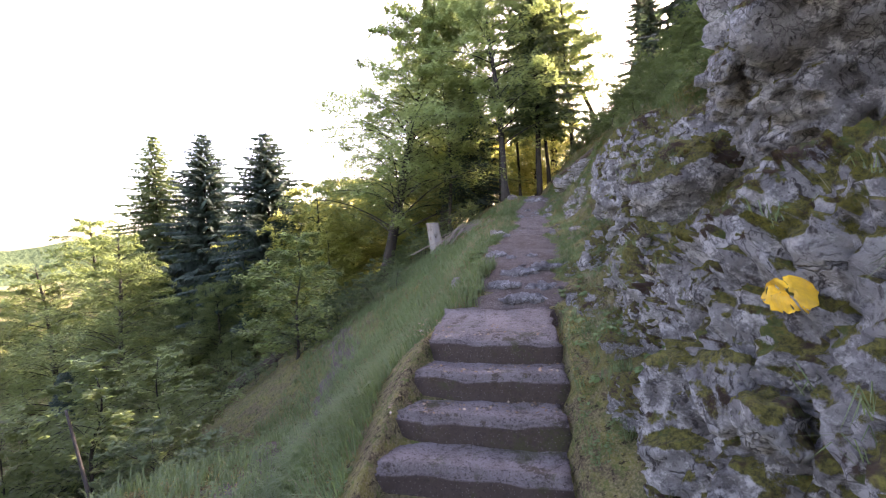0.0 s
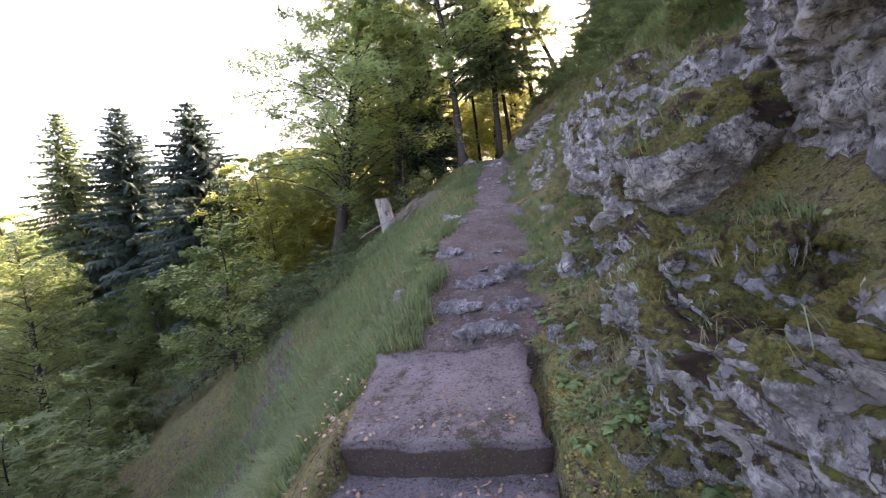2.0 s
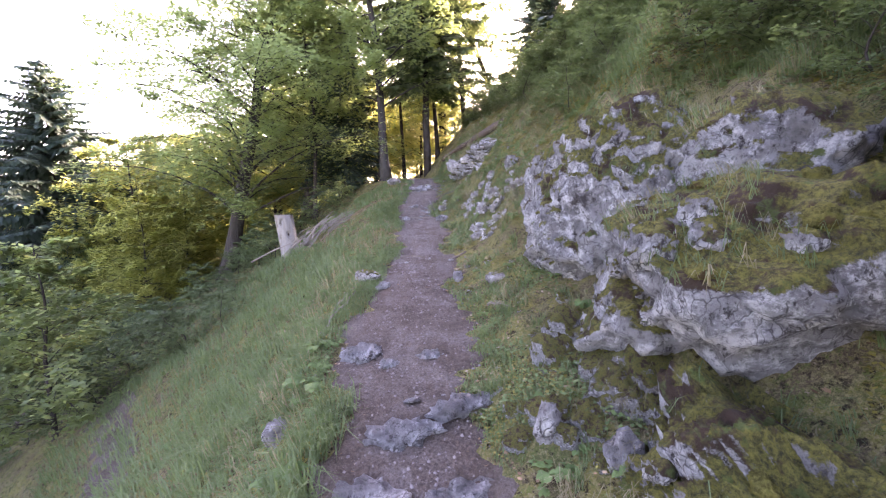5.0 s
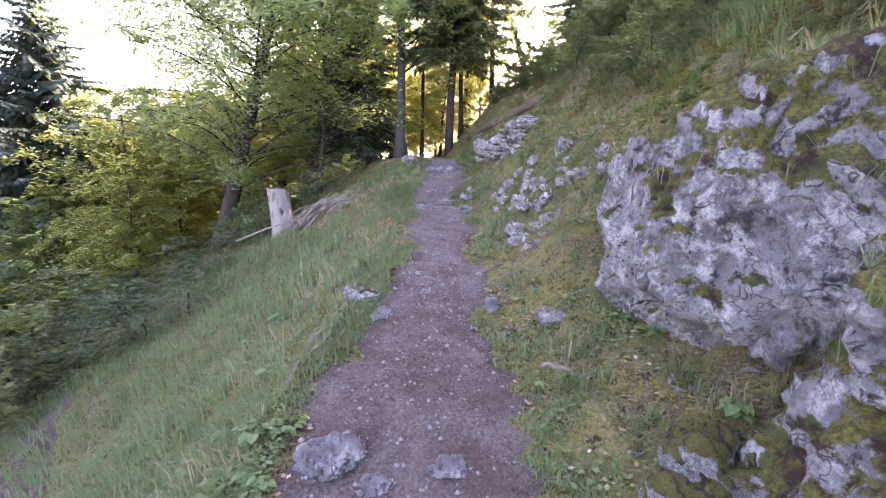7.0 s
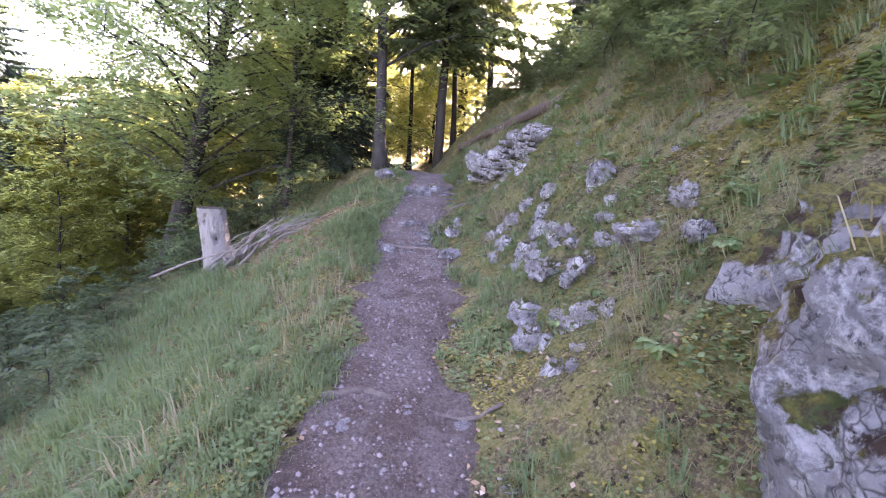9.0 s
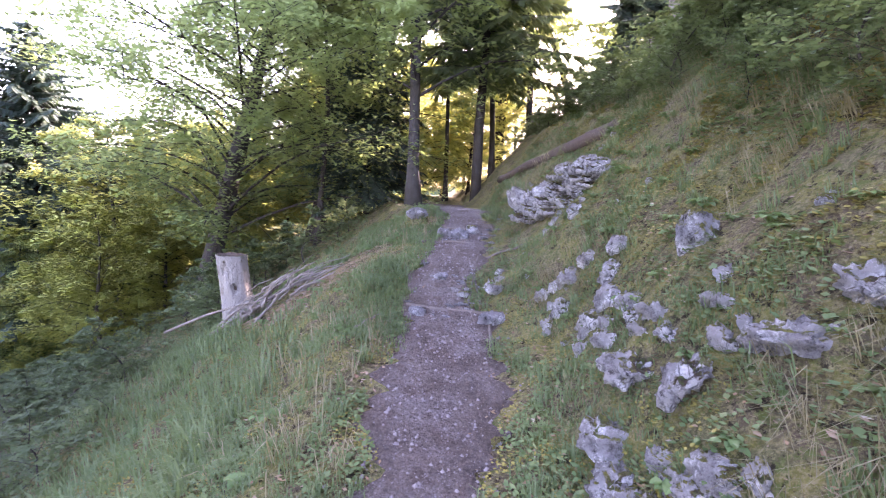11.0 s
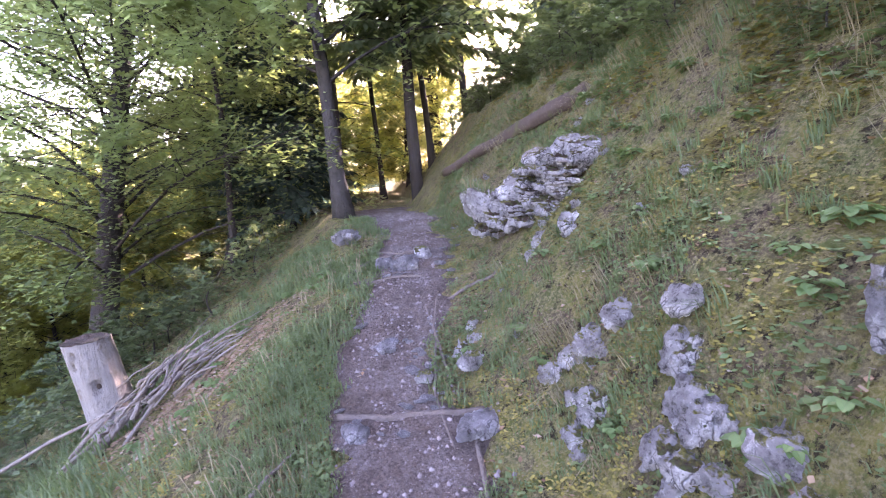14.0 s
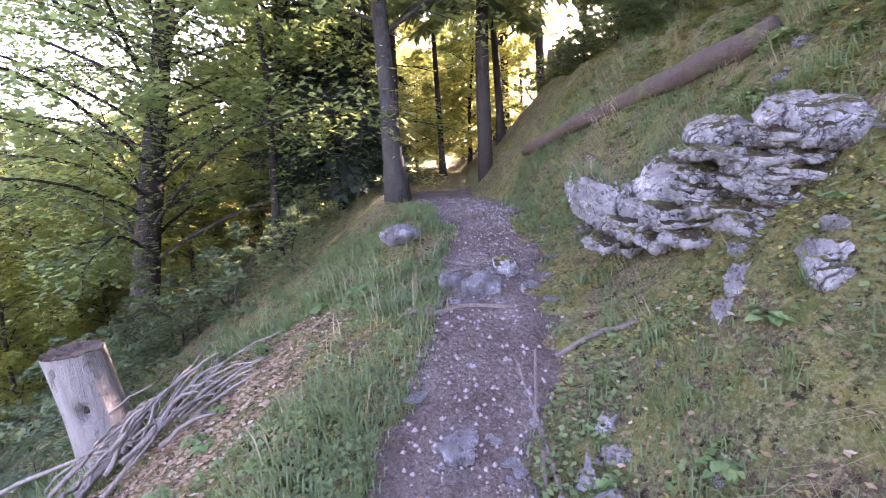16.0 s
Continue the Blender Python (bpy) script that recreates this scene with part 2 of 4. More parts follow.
M_ROT = k.done(k.mix(k.noise(20), (0.03, 0.02, 0.015), (0.07, 0.05, 0.035)), 0.95)
k = Mat("yellow_paint")
M_PAINT = k.done(k.mix(k.ramp(k.noise(14, 6, 0.7), (0.4, 0.0), (0.65, 1.0)), (0.62, 0.36, 0.02), (0.42, 0.25, 0.04)), 0.7, k.noise(40), 0.01)
k = Mat("far_woods")
M_FAR = k.done(k.mix(k.noise(0.05, 8, 0.7), (0.03, 0.05, 0.03), (0.1, 0.13, 0.06)), 1.0, k.noise(0.2, 5), 3.0, 0.0)


# ---- mesh helpers ----
def mesh_object(name, verts, faces, material, parent=None, label="", smooth=True):
    me = bpy.data.meshes.new(name)
    me.from_pydata(verts, [], faces)
    me.materials.append(material)
    if smooth:
        me.polygons.foreach_set("use_smooth", [True] * len(me.polygons))
    me.update()
    ob = new(name, me)
    ob.parent = parent
    return tagged(ob, label)


def part(name, bm, material, parent, label="", smooth=True):
    me = bpy.data.meshes.new(name)
    bm.to_mesh(me)
    bm.free()
    me.materials.append(material)
    if smooth:
        me.polygons.foreach_set("use_smooth", [True] * len(me.polygons))
    ob = new(name, me)
    ob.parent = parent
    return tagged(ob, label)


def lerp(a, b, f):
    return a + (b - a) * f


def smooth_step(a, b, x):
    f = min(1.0, max(0.0, (x - a) / (b - a)))
    return f * f * (3 - 2 * f)


def profile(knots, y):
    if y <= knots[0][0]:
        return knots[0][1]
    for (a, va), (b, vb) in zip(knots, knots[1:]):
        if y <= b:
            return lerp(va, vb, (y - a) / (b - a))
    return knots[-1][1]


def fbm(x, y, z, octaves=4):
    return noise.fractal((x, y, z), 0.9, 2.1, octaves)


def tube(rings, sides=8, cap=True, wobble=0.0, seed=0.0):
    """A tapered tube through rings of (centre, radius)."""
    verts, faces = [], []
    for i, (c, r) in enumerate(rings):
        c = Vector(c)
        a, b = Vector(rings[max(0, i - 1)][0]), Vector(rings[min(len(rings) - 1, i + 1)][0])
        d = (b - a).normalized()
        u = d.cross(Vector((0.31, 0.95, 0.1))).normalized()
        v = d.cross(u)
        for s in range(sides):
            w = 2 * math.pi * s / sides
            rr = r * (1 + wobble * noise.noise((c.x * 2 + 3 * math.cos(w) + seed, c.y * 2 + 3 * math.sin(w), c.z * 1.5)))
            verts.append(c + (u * math.cos(w) + v * math.sin(w)) * rr)
        if i:
            o = (i - 1) * sides
            for s in range(sides):
                t = (s + 1) % sides
                faces.append((o + s, o + t, o + sides + t, o + sides + s))
    if cap:
        faces.append(tuple(range(sides))[::-1])
        faces.append(tuple(range(len(verts) - sides, len(verts))))
    return verts, faces


def join(pieces):
    verts, faces = [], []
    for v, f in pieces:
        o = len(verts)
        verts.extend(v)
        faces.extend(tuple(i + o for i in q) for q in f)
    return verts, faces


# ---- the lie of the land ----
MID_X = [(-8, 0.9), (1.0, 0.78), (2.0, 0.92), (3.05, 1.05), (4.2, 1.28), (4.8, 1.2), (5.9, 1.42), (6.8, 1.5), (8.5, 1.7), (9.3, 1.68), (9.9, 1.68), (10.4, 1.8), (11.5, 2.02), (12.6, 2.0), (14, 1.75), (16, 1.5), (30, 1.4)]
MID_Z = [(-8, 0.1), (-1.5, 0.27), (0.66, 0.27), (2.0, 1.03), (3.05, 1.15), (3.3, 1.24), (4.2, 1.53), (4.8, 1.68), (5.9, 1.95), (6.8, 2.07), (8.5, 2.3), (9.3, 2.43), (9.9, 2.63), (10.4, 2.8), (11.5, 3.05), (12.4, 3.22), (14, 3.25), (30, 3.6)]
HALF = [(-8, 0.7), (0.6, 0.6), (2, 0.52), (3.2, 0.5), (4.2, 0.46), (5, 0.56), (6, 0.46), (7, 0.34), (8.5, 0.42), (9.5, 0.36), (11, 0.36), (12, 0.42), (14, 0.45), (18, 0.8)]


def land(x, y, rough=True):
    mx, mz, hw = profile(MID_X, y), profile(MID_Z, y), profile(HALF, y)
    d = x - mx
    near = 1 - smooth_step(15, 22, y)
    z = mz
    if d > hw:
        u = d - hw
        run = lerp(0.9, 0.35, smooth_step(5.2, 6.5, y)) - 0.3 * smooth_step(11.5, 12.8, y)
        gentle = 0.43 * min(u, run)
        steep = lerp(1.0, 1.16, smooth_step(4, 8, y)) * max(0, u - run)
        steep -= 0.8 * smooth_step(10.8, 13, y) * max(0, min(u, 6) - 1.4)
        if u > 6:
            steep -= 1.08 * (u - 6)
        z += (gentle + steep) * lerp(0.62, 1.0, near)
    elif d < -hw:
        v = -d - hw
        late = smooth_step(4.5, 8.5, y)
        floor_z = 0.12 + 0.02 * max(-5, min(y, 0)) - 0.2 * max(0, min(y, 9))
        fall = 0.95 * max(0, v - 0.12)
        low = max(mz - fall, floor_z - 0.45 * max(0, v - 2.6) if v < 40 else floor_z - 16.8 - 0.05 * (v - 40))
        drop = 0.12 * min(v, 0.4) + 0.62 * max(0, min(v, 12) - 0.4) + 0.4 * max(0, min(v, 40) - 12) + 0.03 * max(0, v - 40)
        z = lerp(low, mz - drop * lerp(0.75, 1.0, near), late)
    z += 0.22 * math.exp(-((x - 3.0) / 0.32) ** 2 - ((y - 8.45) / 0.65) ** 2)
    if 0.3 < y < 3.04 and abs(d) < hw + 0.1:
        z -= 0.17 * smooth_step(0, 0.1, hw + 0.1 - abs(d))
    if rough:
        off = smooth_step(0.0, 0.5, abs(d) - hw)
        z += (0.01 + 0.09 * off) * fbm(x * 1.1, y * 1.1, 3.0, 4) + 0.045 * off * fbm(x * 5, y * 5, 9.0, 4)
        if abs(d) > 12:
            z += 0.6 * fbm(x * 0.12, y * 0.12, 5.0, 3)
    return z


def spread(lo, hi, step, far, grow=1.18):
    core = list(np.arange(lo, hi + 1e-6, step))
    s, a, b = step, [lo], [hi]
    while b[-1] < far:
        s *= grow
        b.append(b[-1] + s)
        a.append(a[-1] - s)
    return a[:0:-1] + core + b[1:]


gx, gy = spread(-2.2, 4.4, 0.05, 1500), spread(-0.6, 13.0, 0.05, 1500)
gv = [(x, y, land(x, y)) for y in gy for x in gx]
nx = len(gx)
gf = [(j * nx + i, j * nx + i + 1, (j + 1) * nx + i + 1, (j + 1) * nx + i) for j in range(len(gy) - 1) for i in range(nx - 1)]
tagged(mesh_object("ground", gv, gf, M_TURF), "mossy turf and soil of a steep wooded hillside", "ground", kind="structure")

# the trodden path, a thin ragged sheet on the ground
pv, pf, cols = [], [], 26
ys = list(np.arange(2.95, 15.0, 0.045))
for y in ys:
    mx, hw = profile(MID_X, y), profile(HALF, y)
    l = hw * (1.12 + 0.5 * fbm(y * 1.3, 1.0, 0.0) + 0.4 * fbm(y * 6, 2.0, 0.0)) - 0.02
    r = hw * (1.12 + 0.5 * fbm(y * 1.3, 7.0, 0.0) + 0.4 * fbm(y * 6, 8.0, 0.0)) - 0.02
    for i in range(cols + 1):
        s = i / cols
        x = mx - l + (l + r) * s
        edge = min(s, 1 - s) * 2
        pv.append((x, y, land(x, y) + 0.03 * smooth_step(0, 0.35, edge) - 0.012 + 0.018 * fbm(x * 7, y * 7, 2.0) * edge))
pf = [(j * (cols + 1) + i, j * (cols + 1) + i + 1, (j + 1) * (cols + 1) + i + 1, (j + 1) * (cols + 1) + i) for j in range(len(ys) - 1) for i in range(cols)]
tagged(mesh_object("path", pv, pf, M_PATH), "narrow trodden path of brown earth and gravel", "path", kind="structure")

# the lower trail that forks off beside the steps
tv, tf = [], []
ys = list(np.arange(-1.5, 13.5, 0.1))
for y in ys:
    mx = -1.1 - 0.19 * min(y, 7) - 0.6 * max(0, y - 7) + 0.08 * math.sin(y)
    w = 0.36 + 0.16 * fbm(y, 4.0, 1.0)
    for i in range(9):
        s = i / 4 - 1
        x = mx + w * s
        tv.append((x, y, land(x, y) + 0.02 * (1 - s * s) - 0.005))
tf = [(j * 9 + i, j * 9 + i + 1, (j + 1) * 9 + i + 1, (j + 1) * 9 + i) for j in range(len(ys) - 1) for i in range(8)]
tagged(mesh_object("lower_trail", tv, tf, M_PATH), "stony lower trail below the grassy bank", "path", kind="structure")

# far wooded ridge across the valley
rv, rf = [], []
for i in range(90):
    a = radians(60 + i * 2.2)
    d = 420
    h = 26 + 30 * fbm(a * 2.2, 2.0, 0.0) + 3 * fbm(a * 40, 2.0, 0.0)
    for s in range(5):
        rv.append((math.cos(a) * (d + 30 * s), math.sin(a) * (d + 30 * s), lerp(-60, h, s / 4)))
rf = [(i * 5 + s, i * 5 + s + 1, (i + 1) * 5 + s + 1, (i + 1) * 5 + s) for i in range(89) for s in range(4)]
tagged(mesh_object("backdrop", rv, rf, M_FAR), "hazy wooded ridge across the valley", "hill", kind="structure")


# turquoise lake deep in the valley
k = Mat("lake_water")
M_LAKE = k.done(k.mix(k.noise(0.01, 4), (0.05, 0.32, 0.3), (0.12, 0.42, 0.4)), 0.15, k.noise(0.5, 4), 0.2, 0.5)
shore = [(-300 + 190 * math.cos(i * 0.1309) * (1 + 0.12 * noise.noise((math.cos(i * 0.1309) * 2, math.sin(i * 0.1309) * 2, 3.0))), 210 + 170 * math.sin(i * 0.1309), -21.0) for i in range(48)]
tagged(mesh_object("water", shore + [(x, y, -40.0) for x, y, z in shore], [tuple(range(48))] + [(i, i + 48, (i + 1) % 48 + 48, (i + 1) % 48) for i in range(48)], M_LAKE, smooth=False), "turquoise lake in the valley far below", "lake", kind="structure")


# ---- the concrete steps ----
def step_block(lf, rt, front, back, top, thick, seed):
    bm = bmesh.new()
    bmesh.ops.create_cube(bm, size=1)
    bmesh.ops.subdivide_edges(bm, edges=bm.edges, cuts=13, use_grid_fill=True)
    for v in bm.verts:
        s, f, h = v.co.x + 0.5, v.co.y + 0.5, v.co.z + 0.5
        x = lerp(lf, rt, s)
        y = lerp(front + 0.09 * (0.5 - s), back, f) + 0.05 * (s - 0.5) ** 2
        z = top - thick * (1 - h)
        if back - front > 1:
            z += 0.09 * f * f
        n = fbm(x * 3 + seed, y * 3, z * 3, 4)
        worn = 1.0 if (f < 0.08 and h > 0.92) else 0.0
        v.co = (x + 0.02 * n + 0.03 * fbm(seed, y * 6, z * 6) * (abs(s - 0.5) > 0.49), y + 0.014 * n + 0.022 * worn, z + 0.022 * n + 0.01 * fbm(x * 9 + seed, y * 9, 1.0, 3) - 0.03 * worn * (1 + 0.8 * noise.noise((x * 5, seed, 2.0))))
    return bm


stairs = tagged(new("stone_steps"), "worn concrete steps with patches of moss and darker brown risers beside the rock", "steps")
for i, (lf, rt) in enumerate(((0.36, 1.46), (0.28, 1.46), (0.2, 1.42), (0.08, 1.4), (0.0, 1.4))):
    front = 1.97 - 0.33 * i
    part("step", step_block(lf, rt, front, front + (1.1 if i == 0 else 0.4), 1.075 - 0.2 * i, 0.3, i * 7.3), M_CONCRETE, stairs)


# ---- rocks ----
def rock_bm(dims, seed, sub=5, boxy=4.0, rough=0.12, crack=0.05, scale=1.6, strata=0.0, fissure=0.05, cuts=20):
    """An angular stone: a rounded box cut by random planes, split into stepped blocks."""
    bm = bmesh.new()
    bmesh.ops.create_icosphere(bm, subdivisions=sub, radius=1.0)
    d = Vector(dims)
    rnd = random.Random(int(seed * 10))
    planes = []
    for _ in range(cuts):
        m = Vector((rnd.gauss(0, 1), rnd.gauss(0, 1), rnd.gauss(0, 1))).normalized()
        planes.append((m, rnd.uniform(0.78, 1.12)))
    lean = Matrix.Rotation(rnd.uniform(-0.5, 0.5), 3, "X") @ Matrix.Rotation(rnd.uniform(-0.5, 0.5), 3, "Y")
    off = Vector((seed * 3.7, seed * 1.3, seed * 7.1))
    size = max(dims)
    for v in bm.verts:
        n = v.co.normalized()
        k = (abs(n.x) ** boxy + abs(n.y) ** boxy + abs(n.z) ** boxy) ** (-1 / boxy)
        for m, far in planes:
            c = n.dot(m)
            if c > 0.5:
                k = min(k, far / c)
        p = Vector((n.x * d.x, n.y * d.y, n.z * d.z)) * k
        q = p * (scale / size) + off
        warp = Vector((noise.noise(q * 2.1), noise.noise(q * 2.1 + Vector((9, 0, 0))), noise.noise(q * 2.1 + Vector((0, 9, 0))))) * 0.14
        g = lean @ Vector((q.x, q.y, q.z * 0.8)) + warp
        dist, pts = noise.voronoi(g * 1.7)
        edge = dist[1] - dist[0]
        dist2, pts2 = noise.voronoi(g * 4.6)
        edge2 = dist2[1] - dist2[0]
        block = noise.noise(pts[0] * 5.3) * min(1, edge / 0.08) + 1.2 * (g * 1.7 - pts[0]).dot(Vector((noise.noise(pts[0] * 3.1), noise.noise(pts[0] * 4.7), noise.noise(pts[0] * 6.1))))
        chip = noise.noise(pts2[0] * 5.3) * min(1, edge2 / 0.12) + (g * 4.6 - pts2[0]).dot(Vector((noise.noise(pts2[0] * 3.1), noise.noise(pts2[0] * 4.7), noise.noise(pts2[0] * 6.1))))
        lump = 0.5 * noise.noise(q * 1.3) + 0.16 * noise.noise(q * 7.3) + 0.12 * noise.noise(q * 15) + 0.1 * noise.noise(q * 31)
        disp = rough * (lump + 0.9 * block + 0.42 * chip)
        disp -= crack * max(0, 1 - edge / 0.06) * max(0, 0.6 + 1.2 * noise.noise(q * 2.7)) + 0.35 * crack * max(0, 1 - edge2 / 0.1)
        split = abs(noise.noise(Vector((q.x * 2.6, q.y * 2.6, q.z * 0.6)) + warp * 0.6))
        disp -= fissure * max(0, 1 - split / 0.07) * max(0, 0.7 + noise.noise(q * 1.9))
        if strata:
            lay = q.z * 5.5 + 0.7 * noise.noise(q * 1.1)
            fr = lay - math.floor(lay)
            disp += strata * (noise.cell(Vector((math.floor(lay) + 0.5, 0.5, seed))) * 0.9 - 0.9 * max(0, 1 - min(fr, 1 - fr) / 0.16))
        v.co = p + n * disp * size
    return bm


def rock(at, dims, seed, material, label, turn=(0, 0, 0), name="rock", sub=5, group="", **shape):
    ob = part(name, rock_bm(dims, seed, sub, **shape), material, None)
    ob.matrix_basis = pose(*at, *turn)
    KEEP_OUT.append((at[0], at[1], dims[0] * 0.85, dims[1] * 0.85, at[2] + dims[2]))
    return tagged(ob, label, "rock", group)


KEEP_OUT = [(0.15, 10.85, 0.85, 0.85, 9.0)]
CLIFF = "grey cracked limestone crag with moss on its ledges"
rock((2.8, 0.25, 1.17), (0.9, 1.85, 1.2), 1.0, M_ROCK, CLIFF, (0, 8, 4), "crag", 7, rough=0.13, crack=0.06, scale=2.6)
rock((2.98, 2.4, 1.2), (1.0, 1.2, 0.74), 2.0, M_ROCK_MOSSY, "low dark mossy limestone ledge beside the path", (0, 6, -10), "crag", 7, rough=0.12, crack=0.05, scale=2.4, fissure=0.03)
rock((3.95, 1.95, 3.15), (1.25, 1.55, 1.2), 3.0, M_ROCK, CLIFF, (0, 14, -8), "crag", 6, rough=0.16, crack=0.08, fissure=0.07, scale=2.2)
rock((3.75, -0.6, 3.0), (1.15, 1.5, 1.15), 4.0, M_ROCK, CLIFF, (0, 14, 6), "crag", 6, rough=0.16, crack=0.08, fissure=0.07, scale=2.2)
rock((3.25, 3.7, 2.42), (0.8, 0.8, 0.5), 5.0, M_ROCK, "grey limestone ledge split by a level crack", (0, 4, -12), "crag", 5)
rock((3.2, 5.2, 2.6), (0.76, 1.0, 1.04), 6.0, M_ROCK, "big rounded grey limestone boulder with lichen and moss", (0, 6, 8), "boulder", 6, boxy=2.25, rough=0.085, crack=0.05, fissure=0.07, scale=2.2)
rock((2.9, 4.05, 2.02), (0.55, 0.42, 0.38), 7.0, M_ROCK_MOSSY, "pale limestone block with a mossy top", (4, 0, 6), "boulder", 5)
rock((3.75, 4.15, 3.0), (0.6, 0.5, 0.45), 8.0, M_ROCK, "grey limestone block with mossy cracks above the boulder", (0, 10, 20), "boulder", 5)
rock((3.36, 6.1, 2.92), (0.55, 0.45, 0.5), 9.0, M_ROCK_MOSSY, "mossy limestone outcrop hung with grass", (0, 12, -8), "boulder", 5, rough=0.16)

PATCH = "pale limestone outcrop showing through the mossy bank"
for i, (x, y, w, h) in enumerate((
        (2.54, 7.44, 0.44, 0.29), (2.38, 7.2, 0.2, 0.2), (2.4, 7.0, 0.2, 0.17), (2.54, 6.9, 0.22, 0.15), (2.82, 7.25, 0.16, 0.1), (2.98, 6.95, 0.42, 0.19),
        (2.6, 8.9, 0.18, 0.18), (2.5, 8.8, 0.16, 0.14), (2.72, 8.46, 0.18, 0.2), (2.67, 8.32, 0.17, 0.2), (2.6, 8.2, 0.18, 0.17), (2.66, 8.08, 0.19, 0.17), (2.61, 7.95, 0.16, 0.14),
        (2.7, 9.02, 0.2, 0.2), (2.58, 9.1, 0.14, 0.15), (2.69, 7.68, 0.25, 0.1), (2.39, 6.73, 0.12, 0.14), (2.87, 7.5, 0.13, 0.1),
        (2.93, 9.75, 0.16, 0.14), (2.75, 9.94, 0.11, 0.13), (2.2, 9.78, 0.2, 0.14))):
    for j in range(3):
        px = x + h * 0.5 * math.sin(i * 1.7 + j * 2.1)
        py = y + w * 0.42 * math.cos(i * 2.3 + j * 2.1)
        g = 0.8 + 0.25 * math.sin(i * 5 + j * 3)
        rock((px, py, land(px, py) - 0.025), (h * 0.5 * g, w * 0.47 * g, 0.06), 220 + i * 3 + j, M_ROCK_PALE, PATCH, (14 * math.sin(i * 3 + j), (-38 if y < 9.5 else -15) + 10 * math.cos(j * 3 + i), 60 * math.sin(i * 2 + j * 4)), "outcrop_stone", 4, "pale stones in the bank", rough=0.26, crack=0.1, boxy=5.0, scale=2.2)
rock((3.02, 7.95, 3.25), (0.11, 0.12, 0.19), 41, M_ROCK, "upright grey stone block jutting from the bank", (0, -12, 15), "outcrop_stone", 4)
rock((2.84, 8.6, land(2.84, 8.6) + 0.1), (0.05, 0.06, 0.09), 42, M_ROCK_PALE, "small pale stone in a mossy hollow", (30, 20, 0), "outcrop_stone", 4)
rock((2.8, 8.56, land(2.8, 8.56) + 0.03), (0.045, 0.05, 0.08), 43, M_ROCK_PALE, "small pale stone in a mossy hollow", (0, 30, 50), "outcrop_stone", 4)

# the layered outcrop near the top
outcrop = tagged(new("layered_outcrop"), "outcrop of thin broken limestone layers with a pale cap", "rock")
ro = random.Random(44)
for i in range(9):
    f = i / 8
    lo, hi = (0.02 + 0.06 * ro.random(), 0.96) if f < 0.42 else (0.36 + 0.3 * f * ro.random(), 1.0 - 0.05 * ro.random())
    at = lo
    while at < hi - 0.06:
        ln = min(ro.uniform(0.14, 0.42), hi - at + 0.05)
        mid = at + ln / 2
        x, y, z = lerp(2.56, 3.14, mid) + 0.1 * f + ro.uniform(-0.035, 0.035), lerp(11.02, 10.12, mid), lerp(3.16, 3.4, mid) + 0.42 * f + ro.uniform(-0.012, 0.012)
        sl = part("slab", rock_bm((ln * 0.6, 0.2, ro.uniform(0.03, 0.06)), 50 + i * 9 + int(at * 20), 4, rough=0.16, crack=0.05, scale=2.6, boxy=6.0), M_ROCK_PALE, outcrop)
        sl.matrix_basis = pose(x, y, z, ro.uniform(-5, 5), 9 + ro.uniform(-5, 5), -57 + ro.uniform(-9, 9))
        at += ln
core = part("core", rock_bm((0.5, 0.2, 0.24), 49, 5, rough=0.1, crack=0.05, strata=0.05), M_ROCK_PALE, outcrop)
core.matrix_basis = pose(2.98, 10.6, 3.42, 0, 8, -57)
for dx, dy, dz, dims in ((0.0, 0.0, 0.0, (0.2, 0.15, 0.1)), (-0.17, 0.3, -0.05, (0.15, 0.13, 0.09)), (0.02, -0.16, -0.06, (0.12, 0.12, 0.09))):
    cap_rock = part("cap_stone", rock_bm(dims, 60 + dx * 10, 5, rough=0.12, crack=0.04, boxy=3.0), M_ROCK_PALE, outcrop, "smooth near-white cap stone")
    cap_rock.matrix_basis = pose(3.22 + dx, 10.28 + dy, 3.86 + dz, 0, 6, -50)
rock((2.62, 11.1, 3.46), (0.13, 0.28, 0.2), 61, M_ROCK_PALE, "rounded pale boulder beside the layered outcrop", (25, -25, 0), "boulder", 5, boxy=2.6, rough=0.16)
KEEP_OUT.append((3.0, 10.5, 0.4, 0.3, 3.6))

SMALL = [(0.9, 6.1, (0.13, 0.09, 0.075)), (1.06, 5.82, (0.075, 0.06, 0.05)), (1.85, 5.98, (0.07, 0.06, 0.06)), (2.18, 5.66, (0.1, 0.08, 0.06)), (1.3, 11.8, (0.16, 0.12, 0.09)), (0.36, 4.34, (0.09, 0.08, 0.09)), (1.98, 3.7, (0.06, 0.07, 0.13)), (2.24, 3.38, (0.09, 0.08, 0.12)), (1.65, 9.87, (0.1, 0.08, 0.035)), (1.85, 9.55, (0.07, 0.06, 0.03)), (1.86, 10.95, (0.12, 0.08, 0.09)), (1.68, 11.05, (0.1, 0.07, 0.07)), (2.05, 11.2, (0.11, 0.08, 0.07)), (1.45, 9.2, (0.08, 0.06, 0.05)), (2.08, 9.1, (0.13, 0.1, 0.06)), (2.15, 9.55, (0.1, 0.08, 0.06))]
for i, (x, y, dims) in enumerate(SMALL):
    rock((x, y, land(x, y) + dims[2] * 0.45), dims, 70 + i, M_ROCK_PALE if i % 3 == 0 else M_TREAD, "loose pale limestone beside the path", (0, 0, 53 * i), "stone", 4, "loose stones along the path", rough=0.16, crack=0.04)
